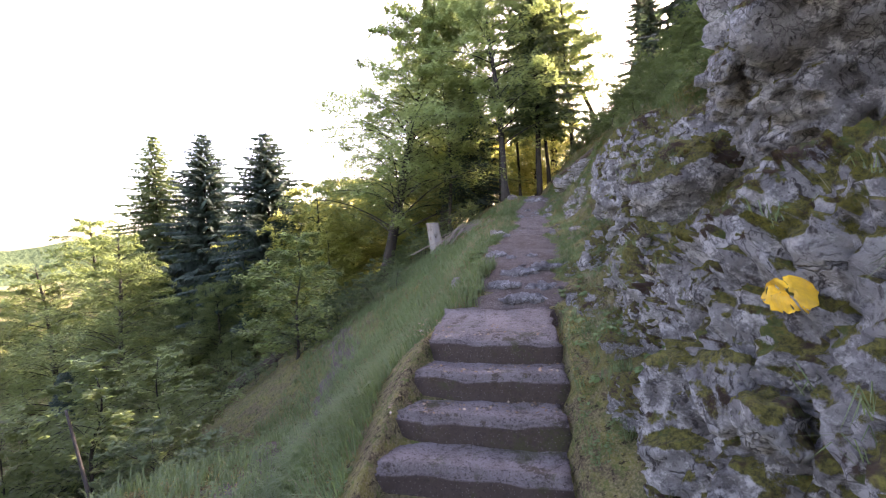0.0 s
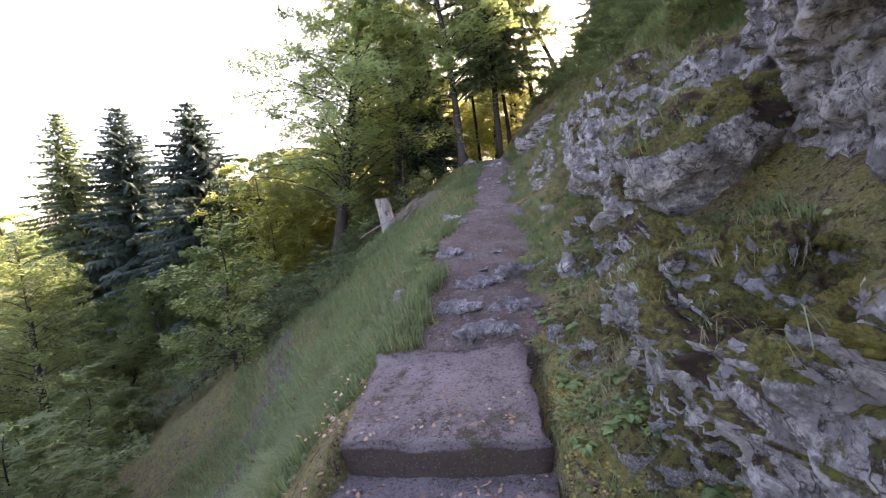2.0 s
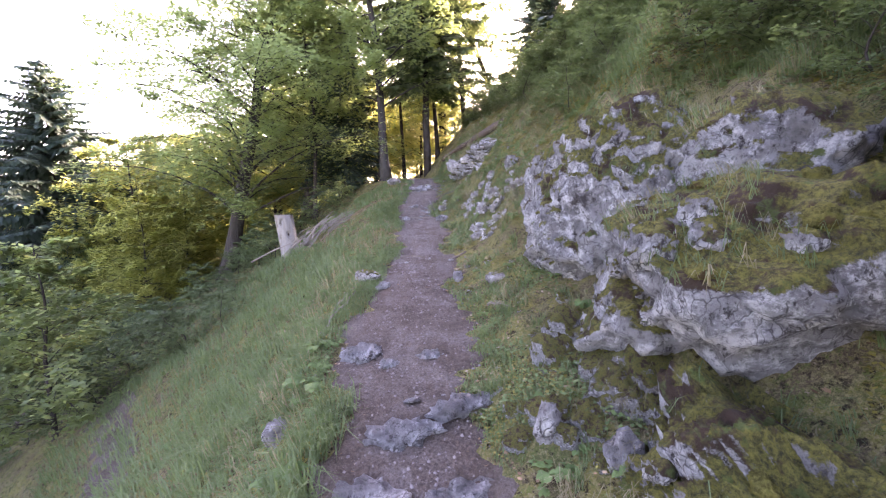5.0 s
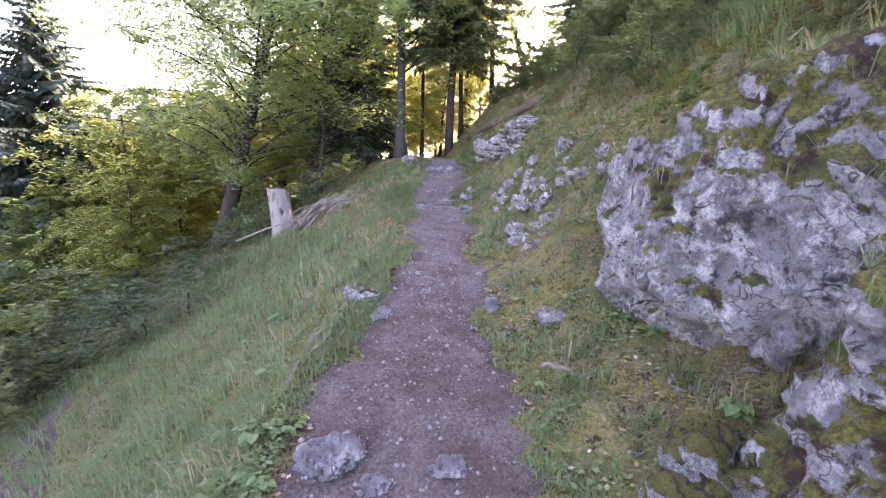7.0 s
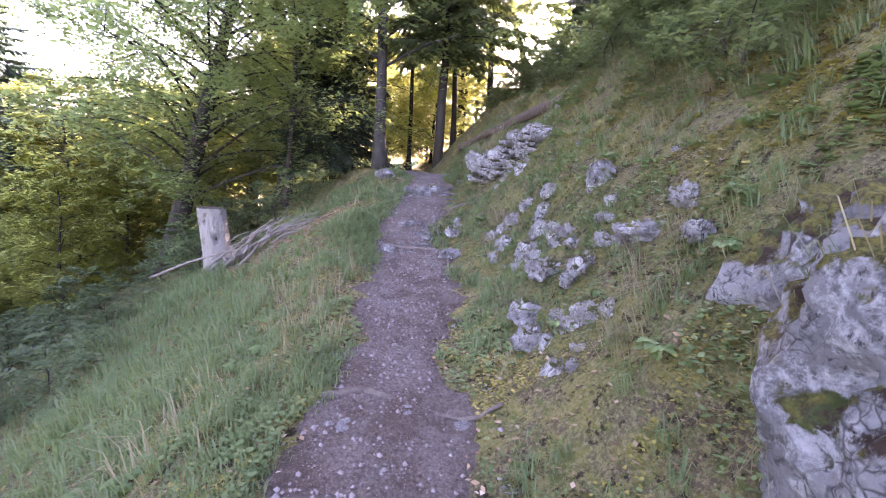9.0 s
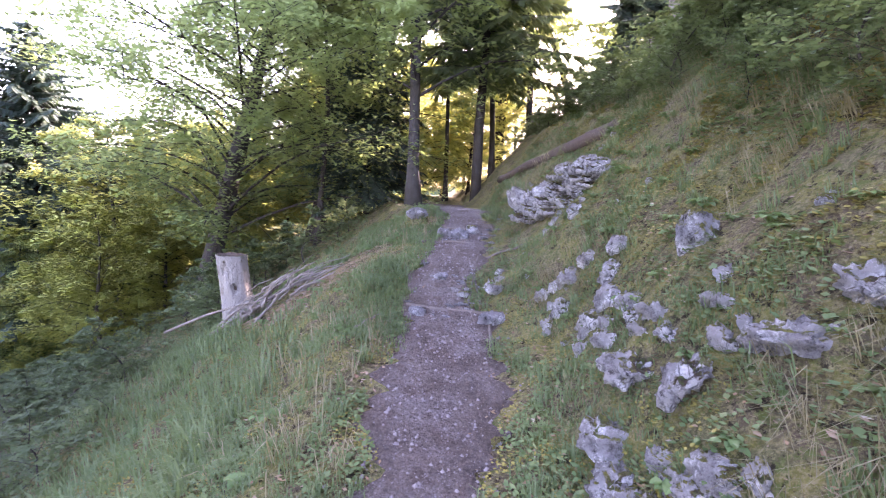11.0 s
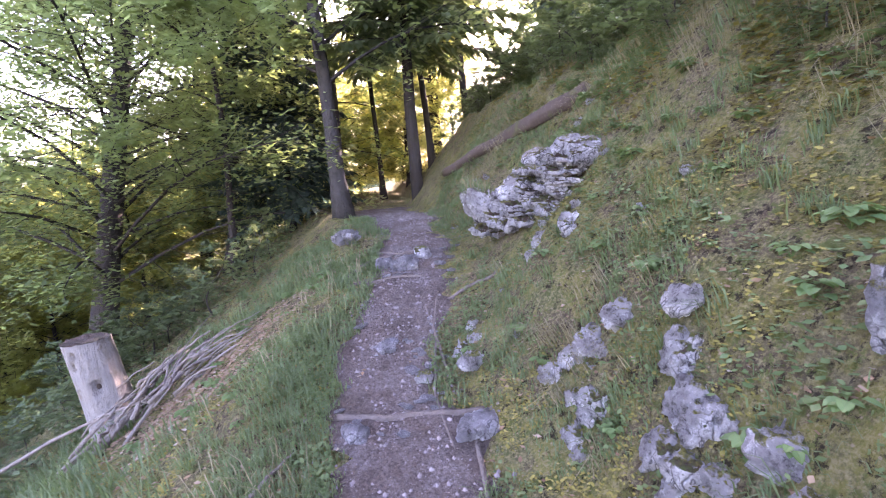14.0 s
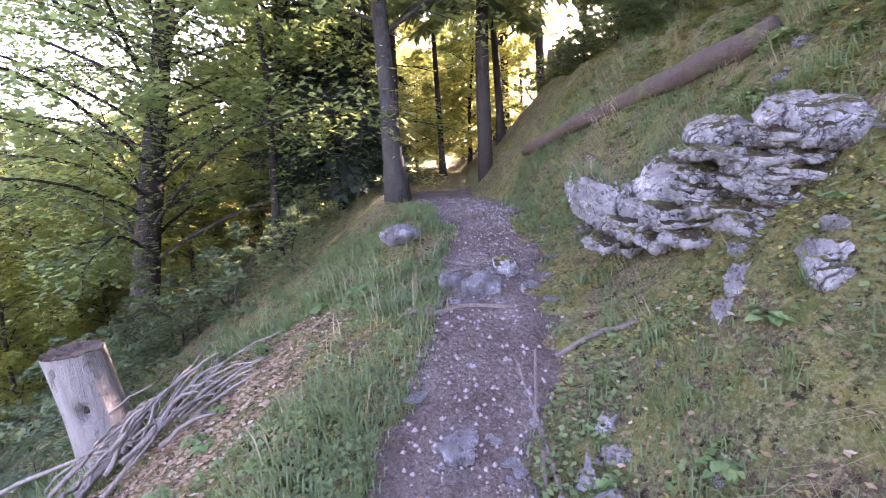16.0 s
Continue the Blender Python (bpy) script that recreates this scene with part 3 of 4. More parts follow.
# natural stone treads above the concrete steps
for i, (x, y, dims, turn) in enumerate(((1.2, 3.22, (0.27, 0.1, 0.07), 0), (1.45, 3.55, (0.22, 0.1, 0.06), 10), (1.0, 3.6, (0.2, 0.12, 0.06), -8), (1.2, 3.95, (0.24, 0.09, 0.06), 6), (1.62, 4.12, (0.3, 0.08, 0.07), 24), (0.9, 4.74, (0.14, 0.12, 0.07), 12), (1.42, 4.68, (0.12, 0.06, 0.03), 4), (1.1, 4.6, (0.08, 0.06, 0.04), 30))):
    rock((x, y, land(x, y) + dims[2] * 0.1), dims, 100 + i, M_TREAD, "flat stone set across the path as a step", (0, 0, turn), "stone", 4, "stone treads of the path", rough=0.24, crack=0.08)

# mossy stones scattered over the foot of the bank
rs = random.Random(21)
BANKROCK = [rock_bm((1, 1, 0.75), 200 + i, 4, rough=0.22, crack=0.08) for i in range(4)]
BANKMESH = []
for i, bm in enumerate(BANKROCK):
    me = bpy.data.meshes.new("bank_stone")
    bm.to_mesh(me)
    bm.free()
    me.materials.append(M_ROCK_MOSSY if i % 2 else M_ROCK)
    me.polygons.foreach_set("use_smooth", [True] * len(me.polygons))
    BANKMESH.append(me)
for i in range(110):
    if i < 64:
        y = rs.uniform(0.6, 4.4)
        x = rs.uniform(1.8, 2.6)
        s = rs.uniform(0.05, 0.2)
    else:
        y = rs.uniform(4.5, 12.5)
        x = profile(MID_X, y) + profile(HALF, y) + rs.uniform(-0.05, 1.6)
        s = rs.uniform(0.02, 0.06)
    ob = new("bank_stone", BANKMESH[i % 4])
    ob.matrix_basis = pose(x, y, land(x, y) - s * 0.1, rs.uniform(-20, 20), rs.uniform(-45, -10), rs.uniform(0, 360)) @ Matrix.Scale(s, 4)
    tagged(ob, "mossy grey stone bedded in the bank", "rock", "mossy stones in the bank")

PATHMESH = []
for i in range(2):
    me = BANKMESH[i].copy()
    me.materials.clear()
    me.materials.append(M_TREAD)
    PATHMESH.append(me)
# broken stones of the eroded stretches of the path
for i in range(64):
    y = rs.choice((9.25, 9.45, 9.7, 10.0, 10.9, 11.1, 11.3, 4.3, 3.6, 6.75)) + rs.uniform(-0.12, 0.12)
    x = profile(MID_X, y) + profile(HALF, y) * rs.uniform(-0.9, 1.1)
    s = rs.uniform(0.015, 0.05)
    ob = new("path_stone", PATHMESH[i % 2])
    ob.matrix_basis = pose(x, y, land(x, y) + 0.012, rs.uniform(-15, 15), rs.uniform(-15, 15), rs.uniform(0, 360)) @ Matrix.Diagonal((s * 1.2, s, s * 0.38, 1))
    tagged(ob, "broken grey stone bedded in the path", "rock", "broken stones in the path")

k = Mat("moss_cushion")
mc = k.mix(k.ramp(k.noise(9, 6, 0.7), (0.42, 0.0), (0.58, 1.0)), (0.055, 0.05, 0.018), (0.16, 0.145, 0.035))
mc = k.mix(k.ramp(k.noise(60, 5, 0.8), (0.4, 0.0), (0.6, 0.8)), mc, (0.22, 0.2, 0.06))
mc = k.mix(k.ramp(k.noise(5, 5, 0.7), (0.56, 0.0), (0.63, 0.9)), mc, (0.07, 0.04, 0.02))
M_CUSHION = k.done(mc, 0.95, k.math("ADD", k.noise(50, 6, 0.8), k.noise(140, 4, 0.8)), 0.04, 0.05)
bpy.context.view_layer.update()
rk = random.Random(19)


def dress(host, blocks, pads):
    """Lays split-off blocks and moss pads on the faces of a crag."""
    lo, hi = Vector(host.bound_box[0]), Vector(host.bound_box[6])
    done = tries = 0
    while done < blocks and tries < 200:
        tries += 1
        hit, place, normal, _i = host.ray_cast((lo.x - 1, rk.uniform(lo.y, hi.y) * 0.9, rk.uniform(lo.z, hi.z) * 0.8), (1, 0, 0))
        if hit:
            w = rk.uniform(0.07, 0.2)
            b = part("block", rock_bm((w * 0.55, w, w * rk.uniform(0.5, 0.9)), 400 + rk.randrange(900), 4, rough=0.16, crack=0.05, boxy=5.0), host.data.materials[0], host)
            b.matrix_basis = pose(*place, rk.uniform(-20, 20), rk.uniform(-15, 15), rk.uniform(-25, 25))
            done += 1
    done = tries = 0
    while done < pads and tries < 300:
        tries += 1
        hit, place, normal, _i = host.ray_cast((lerp(lo.x, hi.x, rk.uniform(0.02, 0.7)), rk.uniform(lo.y, hi.y), hi.z + 1), (0, 0, -1))
        if hit and normal.z > 0.4:
            w = rk.uniform(0.05, 0.13)
            b = part("moss_pad", rock_bm((w * 0.7, w, 0.028), 400 + rk.randrange(900), 4, rough=0.2, crack=0.0, fissure=0.0, boxy=2.0, scale=3.0, cuts=0), M_CUSHION, host, "golden-brown moss cushion")
            n = normal.lerp(Vector((0, 0, 1)), 0.3)
            b.matrix_basis = Matrix.Translation(place) @ n.to_track_quat("Z", "Y").to_matrix().to_4x4()
            done += 1


for host in [o for o in scene.objects if o.name.split(".")[0] == "crag"]:
    dress(host, 12, 14)

# yellow trail mark on the crag: a thin irregular coat that follows the face
bpy.context.view_layer.update()
crag = bpy.data.objects["crag"]
inv = crag.matrix_world.inverted()
eye_m = Vector((1.05, -1.65, 1.9))
aim = (Vector((2.36, 0.6, 1.585)) - eye_m).normalized()
side = aim.cross(Vector((0, 0, 1))).normalized()
upw = side.cross(aim)
mv, mf = [], []
for r in range(8):
    for s in range(28):
        a = 2 * math.pi * s / 28
        rad = 0.07 * r / 7 * (1 + 0.28 * noise.noise((math.cos(a) * 2.5, math.sin(a) * 2.5, 4.0)))
        o = eye_m + side * (rad * math.cos(a) * 1.1) + upw * (rad * math.sin(a) * 0.95)
        hit, place, normal, _ = crag.ray_cast(inv @ o, inv.to_3x3() @ aim)
        mv.append(crag.matrix_world @ (place + normal * 0.005) if hit else o + aim * 2.4)
mf = [(r * 28 + s, r * 28 + (s + 1) % 28, (r + 1) * 28 + (s + 1) % 28, (r + 1) * 28 + s) for r in range(7) for s in range(28)]
tagged(mesh_object("trail_mark", mv, mf, M_PAINT), "yellow painted trail blaze on the grey crag", "trail mark")


# ---- dead wood ----
def stump(at, height, radius, label, seed, lean=(0, 0), holes=()):
    sides, levels = 40, 36
    verts, faces = [], []
    for j in range(levels + 1):
        f = j / levels
        for s in range(sides):
            a = 2 * math.pi * s / sides
            r = radius * (1.0 + 0.28 * (1 - f) ** 4 + 0.05 * noise.noise((math.cos(a) * 2 + seed, math.sin(a) * 2, f)) + 0.02 * math.sin(a * 11 + seed))
            for ha, hf, hs in holes:
                da = (a - ha + math.pi) % (2 * math.pi) - math.pi
                q = (da * radius / hs) ** 2 + ((f - hf) * height / (hs * 1.8)) ** 2
                r -= 0.08 * max(0, 1 - q) ** 0.5
            top = 0.02 * noise.noise((math.cos(a) * 3, math.sin(a) * 3, seed)) if j == levels else 0
            verts.append(Vector((lean[0] * f + r * math.cos(a), lean[1] * f + r * math.sin(a), height * f + top)))
        if j:
            o = (j - 1) * sides
            faces.extend((o + s, o + (s + 1) % sides, o + sides + (s + 1) % sides, o + sides + s) for s in range(sides))
    root = tagged(new("tree_stump"), label, "stump")
    root.matrix_basis = pose(*at)
    mesh_object("trunk", verts, faces, M_STUMP, root)
    tv, tf = [], []
    for r in range(7):
        for s in range(sides):
            rim = verts[levels * sides + s]
            c = Vector((lean[0], lean[1], height - 0.012))
            p = c.lerp(rim, r / 6)
            p.z += 0.012 * noise.noise((p.x * 25, p.y * 25, seed)) - 0.008 * (r < 6) + 0.004
            tv.append(p)
    tf = [(r * sides + s, r * sides + (s + 1) % sides, (r + 1) * sides + (s + 1) % sides, (r + 1) * sides + s) for r in range(6) for s in range(sides)]
    mesh_object("cut_face", tv, tf, M_LOG, root, "dark weathered sawn top")
    for ha, hf, hs in holes:
        bm = bmesh.new()
        bmesh.ops.create_icosphere(bm, subdivisions=2, radius=hs * 0.75)
        h = part("hole_rot", bm, M_ROT, root, "dark rotten hole")
        h.matrix_basis = pose(lean[0] * hf + (radius - 0.075) * math.cos(ha), lean[1] * hf + (radius - 0.075) * math.sin(ha), height * hf)
    return root


def stick(a, b, r, sag=0.0, seed=0):
    a, b = Vector(a), Vector(b)
    rings = []
    for i in range(7):
        f = i / 6
        p = a.lerp(b, f)
        p.z += sag * math.sin(f * math.pi) + 0.03 * noise.noise((f * 4, seed, 1.0))
        p.x += 0.04 * noise.noise((f * 4, seed, 5.0))
        rings.append((p, r * (1 - 0.6 * f)))
    return tube(rings, 6, wobble=0.25, seed=seed)


SB = land(-1.1, 11.42) - 0.05
stump((-1.02, 11.42, SB), 2.5 - SB, 0.19, "silver-grey dead tree stump with woodpecker holes", 1.0, (-0.13, -0.02), ((-1.9, 0.8, 0.028), (-1.2, 0.58, 0.04), (-1.7, 0.9, 0.022), (-1.0, 0.3, 0.03)))
stump((5.72, 13.3, land(5.72, 13.3) - 0.1), 7.0 - land(5.72, 13.3) + 0.1, 0.26, "pale barkless stump on the upper slope", 2.0, (-0.12, 0), ((-1.9, 0.75, 0.03), (-1.3, 0.8, 0.03), (-1.5, 0.5, 0.03)))
stump((4.25, 17.8, land(4.25, 17.8) - 0.1), 1.0, 0.25, "weathered grey stump at the wood's edge", 3.0, (0.05, 0))
stump((4.9, 12.2, land(4.9, 12.2) - 0.1), 0.75, 0.15, "leaning grey broken snag on the slope", 4.0, (-0.25, 0))

pile = tagged(new("brush_pile"), "heap of dry grey branches beside the stump", "branches")
rr = random.Random(5)
for i in range(46):
    x, y = rr.uniform(-0.85, 0.15), rr.uniform(10.7, 11.5)
    a = rr.uniform(-1.2, 1.9)
    ln = rr.uniform(0.2, 0.75)
    dx, dy = math.cos(a) * ln * 0.5, math.sin(a) * ln * 0.5
    h = rr.uniform(0.02, 0.4) * (1.1 - 0.7 * (x + 0.85))
    z0, z1 = land(x - dx, y - dy) + h, land(x + dx, y + dy) + h + rr.uniform(-0.08, 0.14)
    mesh_object("branch", *stick((x - dx, y - dy, z0), (x + dx, y + dy, z1), rr.uniform(0.006, 0.02), 0.04, i), M_STICK, pile)
for i, (a, b, r) in enumerate((((-1.75, 10.9, 1.55), (-0.3, 10.9, 2.1), 0.018), ((-0.55, 10.55, 1.75), (-0.1, 11.1, 2.35), 0.02), ((-0.9, 10.7, 1.6), (-0.55, 11.0, 1.95), 0.05))):
    mesh_object("branch", *stick(a, b, r, 0.05, 60 + i), M_STICK, pile)


def log(name, a, b, r, label, material=M_LOG):
    rings = []
    a, b = Vector(a), Vector(b)
    for i in range(25):
        f = i / 24
        p = a.lerp(b, f)
        p.z += 0.05 * noise.noise((f * 5, r, 2.0))
        rings.append((p, r * (1.05 - 0.35 * f)))
    return tagged(mesh_object(name, *tube(rings, 14, wobble=0.2), material), label, "log")


log("fallen_log", (3.85, 11.3, land(3.85, 11.3) + 0.05), (2.7, 13.6, land(2.7, 13.6) + 0.1), 0.095, "fallen grey-brown log lying down the slope")
log("fallen_log", (5.1, 11.9, land(5.1, 11.9) + 0.16), (6.4, 10.0, land(6.4, 10.0) + 0.16), 0.2, "dark rotten log below the pale stump")
log("fallen_log", (-7.7, 10.6, land(-7.7, 10.6) + 0.15), (-6.0, 13.6, land(-6.0, 13.6) + 0.18), 0.2, "thin mossy log edging the lower trail")
for i, (a, b) in enumerate((((0.55, 5.15), (0.8, 5.75)), ((0.6, 5.6), (0.85, 6.2)), ((2.0, 5.25), (2.15, 5.05)), ((0.95, 8.9), (1.15, 9.15)))):
    tagged(mesh_object("branch", *stick((*a, land(*a) + 0.02), (*b, land(*b) + 0.03), 0.014, 0.02, 80 + i), M_STICK), "dry fallen branch beside the path", "branch", "fallen branches")
M_ROOT = wood_material("worn_root", (0.07, 0.052, 0.042), (0.19, 0.155, 0.13), (0.05, 0.04, 0.03))
# roots that cross the path
for i, (pts, r) in enumerate(((((1.35, 9.35), (1.6, 9.3), (1.85, 9.28), (2.2, 9.2)), 0.022), (((1.95, 8.9), (1.9, 9.4), (1.98, 9.9), (1.95, 10.4)), 0.009), (((2.0, 9.6), (1.98, 10.0), (2.1, 10.5)), 0.011), (((1.3, 10.9), (1.5, 11.15), (1.85, 11.3)), 0.022), (((1.35, 10.75), (1.6, 10.8), (1.7, 11.1)), 0.014), (((2.15, 10.3), (2.4, 10.35), (2.6, 10.25)), 0.015), (((1.75, 6.72), (1.95, 6.66), (2.1, 6.7)), 0.012), (((1.5, 10.7), (1.75, 10.78), (2.1, 10.72)), 0.02), (((1.6, 11.4), (1.85, 11.3), (2.2, 11.45)), 0.016), (((2.02, 8.6), (2.05, 9.0), (2.12, 9.3)), 0.014), (((1.2, 6.85), (1.4, 6.9), (1.6, 6.82)), 0.02))):
    rings = []
    for (ax, ay), (bx, by) in zip(pts, pts[1:]):
        for s in range(6):
            x, y = lerp(ax, bx, s / 6) + 0.02 * noise.noise((s, i, 1.0)), lerp(ay, by, s / 6) + 0.02 * noise.noise((s, i, 4.0))
            rings.append(((x, y, land(x, y) + 0.012 + 0.01 * noise.noise((s * 0.7, i, 8.0))), r))
    rings[-1] = (rings[-1][0], r * 0.3)
    tagged(mesh_object("root", *tube(rings, 7, wobble=0.4, seed=i), M_ROOT), "bare tree root across the path", "root", "roots on the path")


# ---- trees ----
def leaf_cloud(clumps, size, rnd, flat=0.5, per=40):
    """Small pointed leaves along sprays (foot, tip, half width)."""
    verts, faces = [], []
    for a0, b0, rad in clumps:
        run = b0 - a0
        side = Vector((-run.y, run.x, 0)).normalized()
        for _ in range(per):
            g = rnd.random() ** 0.8
            wide = rad * (0.35 + 0.65 * math.sin(min(1, g * 1.15) * math.pi)) * rnd.uniform(-1, 1)
            p = a0 + run * (g * 1.1) + side * wide + Vector((0, 0, rnd.gauss(0, 0.32) * rad * flat - 0.25 * abs(wide)))
            a = rnd.uniform(0, 6.283)
            u = Vector((math.cos(a), math.sin(a), rnd.uniform(-0.6, 0.2)))
            w = Vector((-math.sin(a), math.cos(a), rnd.uniform(-0.6, 0.6)))
            s = size * rnd.uniform(0.6, 1.3)
            o = len(verts)
            verts += [p - u * s, p + w * s * 0.45, p + u * s, p - w * s * 0.45]
            faces.append((o, o + 1, o + 2, o + 3))
    return verts, faces


def broadleaf(height, spread_r, low, lean, seed, bark=M_BARK, leaves=M_BEECH, radius=0.16, limbs=26, per=44, leaf=0.075, label="", name="beech_tree"):
    rnd = random.Random(seed)
    root = tagged(new(name), label, "tree")
    rings = []
    for i in range(15):
        f = i / 14
        rings.append((Vector((lean[0] * f + 0.25 * noise.noise((f * 2, seed, 0.0)) * f * 2, lean[1] * f + 0.25 * noise.noise((f * 2, seed, 7.0)) * f * 2, height * f - 0.15)), radius * (1 - 0.85 * f) * (1 + 0.6 * max(0, 0.08 - f) / 0.08)))
    mesh_object("trunk", *tube(rings, 11, wobble=0.12, seed=seed), bark, root)
    woods, clumps = [], []
    for i in range(limbs):
        f = low + (1 - low) * (i + rnd.random()) / limbs
        f = min(f, 0.98)
        j = f * 14
        base = rings[int(j)][0].lerp(rings[min(14, int(j) + 1)][0], j - int(j))
        a = i * 2.4 + rnd.uniform(-0.4, 0.4)
        reach = spread_r * (1.05 - 0.72 * max(0, f - 0.4) / 0.6) * rnd.uniform(0.55, 1.12)
        rise = rnd.uniform(0.05, 0.4) * reach
        tip = base + Vector((math.cos(a) * reach, math.sin(a) * reach, rise))
        limb = []
        for s in range(6):
            g = s / 5
            p = base.lerp(tip, g) + Vector((0, 0, 0.12 * reach * math.sin(g * 3.1)))
            limb.append((p, max(min(0.006, radius * 0.12), min(0.045, radius * 0.28) * (1 - f * 0.6) * (1 - 0.85 * g))))
        woods.append(tube(limb, 5, cap=False))
        for s in range(12):
            g = 0.18 + 0.84 * s / 11
            p = base.lerp(tip, g) + Vector((0, 0, 0.12 * reach * math.sin(g * 3.1)))
            turn_a = a + (1 if s % 2 else -1) * rnd.uniform(0.4, 1.2) * (1.1 - 0.7 * g)
            ln = (0.16 + 0.3 * (1.1 - g)) * reach * rnd.uniform(0.6, 1.2)
            q = p + Vector((math.cos(turn_a) * ln, math.sin(turn_a) * ln, ln * rnd.uniform(-0.6, 0.45)))
            woods.append(tube([(p, min(0.008, radius * 0.12)), (q, min(0.004, radius * 0.06))], 3, cap=False))
            clumps.append((p, q, ln * rnd.uniform(0.35, 0.6)))
    tagged(mesh_object("branchwork", *join(woods), bark, root), kind="stuff")
    tagged(mesh_object("crown", *leaf_cloud(clumps, leaf, rnd, 1.1, per), leaves, root, smooth=False), kind="stuff")
    return root


def conifer(height, spread_r, low, seed, needles=M_SPRUCE, droop=0.35, radius=0.14, whorls=34, label="", name="spruce_tree", fine=1.0, wide=0.1):
    rnd = random.Random(seed)
    root = tagged(new(name), label, "tree")
    mesh_object("trunk", *tube([(Vector((0.06 * noise.noise((i * 0.4, seed, 0.0)), 0.06 * noise.noise((i * 0.4, seed, 5.0)), height * i / 12 - 0.2)), radius * (1.02 - i / 12)) for i in range(13)], 9), M_BARK, root)
    woods, verts, faces = [], [], []
    whorls = max(whorls, int(height * 3.6))
    for i in range(whorls):
        f = low + (1 - low) * (i / whorls) ** 0.9
        count = 6 if f < 0.85 else 5
        for b in range(count):
            a = i * 1.9 + b * 6.283 / count + rnd.uniform(-0.3, 0.3)
            reach = spread_r * ((1.02 - f) / (1.02 - low)) ** 0.85 * rnd.uniform(0.55, 1.15) + 0.12
            base = Vector((0, 0, height * f))
            out = Vector((math.cos(a), math.sin(a), 0))
            sidew = Vector((-out.y, out.x, 0))
            pts = []
            for s in range(7):
                g = s / 6
                pts.append(base + out * reach * g + Vector((0, 0, reach * (0.12 * g - droop * g * g * (1.1 - 0.7 * f) + 0.16 * droop * g ** 4 * 2))))
            woods.append(tube([(p, 0.018 * (1 - g / 7)) for g, p in enumerate(pts)], 3, cap=False))
            n = int(max(14, reach * 30 * fine))
            for t in range(n):
                g = 0.1 + 0.9 * t / n
                j = min(5, int(g * 6))
                p = pts[j].lerp(pts[j + 1], g * 6 - j)
                sgn = 1 if t % 2 else -1
                ln = (0.22 + 0.3 * reach * (1.05 - g)) * rnd.uniform(0.6, 1.15) * 0.62
                d = (out * 0.75 + sidew * sgn * rnd.uniform(0.6, 1.1)).normalized()
                tip = p + d * ln + Vector((0, 0, -ln * rnd.uniform(0.2, 1.1)))
                wv = (out * 0.5 - sidew * sgn * 0.5) * wide + Vector((0, 0, rnd.uniform(-0.02, 0.02)))
                mid = p.lerp(tip, 0.5)
                o = len(verts)
                verts += [p, mid + wv * 1.4, tip, mid - wv * 1.4]
                faces.append((o, o + 1, o + 2, o + 3))
    tagged(mesh_object("branchwork", *join(woods), M_BARK, root), kind="stuff")
    tagged(mesh_object("crown", verts, faces, needles, root, smooth=False), kind="stuff")
    return root


def stand(tree, x, y, sink=0.0, turn=0.0, size=1.0):
    tree.matrix_basis = pose(x, y, land(x, y) - sink, 0, 0, turn) @ Matrix.Scale(size, 4)
    return tree


def again(tree, x, y, turn, size, sink=0.0, label=""):
    ob = copy_thing(tree, pose(x, y, land(x, y) - sink, 0, 0, turn))
    ob.scale = (size, size, size)
    return tagged(ob, label)


def top_at(z, x, y):
    return z - land(x, y)


# three conifers on the slope below
stand(conifer(top_at(8.3, -11.5, 20), 4.9, 0.12, 1, droop=0.35, fine=1.6, wide=0.06, label="dark blue-green spruce on the lower slope"), -11.5, 20)
stand(conifer(top_at(9.2, -16.8, 22.2), 4.9, 0.12, 2, fine=1.6, wide=0.06, label="dark blue-green spruce on the lower slope"), -16.8, 22.2)
stand(conifer(top_at(9.3, -20, 22), 4.2, 0.15, 3, M_FIR, 0.6, whorls=24, fine=1.4, wide=0.05, label="pale thin larch on the lower slope", name="larch_tree"), -20, 22)
# the trees about the top of the path
t1 = stand(broadleaf(11.5, 4.3, 0.16, (2.6, 0.4), 11, radius=0.25, limbs=84, per=95, leaf=0.057, label="leaning beech with a dark trunk below the path"), -4.1, 16)
t2 = stand(broadleaf(11.0, 3.7, 0.18, (1.1, 0), 12, radius=0.21, limbs=70, per=66, leaf=0.061, label="tall beech with a slender dark trunk"), -1.75, 17.6)
stand(broadleaf(10.5, 2.6, 0.2, (-0.6, 0.2), 13, M_PALEBARK, radius=0.12, limbs=48, per=60, leaf=0.062, label="beech with pale mottled bark at the path's crest"), 1.12, 14)
stand(conifer(10.5, 1.8, 0.25, 14, M_FIR, 0.5, radius=0.12, fine=2.5, wide=0.035, label="straight spruce trunk with thin green branches"), 2.4, 15.2)
stand(broadleaf(11, 2.0, 0.35, (-0.6, 0), 15, radius=0.12, limbs=34, per=50, leaf=0.07, label="slim tree on the upper slope"), 4.5, 20)
stand(broadleaf(9, 1.8, 0.4, (-3.6, 0), 16, radius=0.15, limbs=14, per=30, label="leaning thin-leaved tree on the skyline"), 6.8, 21)
young = stand(conifer(6.0, 1.7, 0.08, 17, droop=0.5, radius=0.09, fine=3.0, wide=0.03, label="dense dark young spruce beside the crest"), -0.3, 17.2)
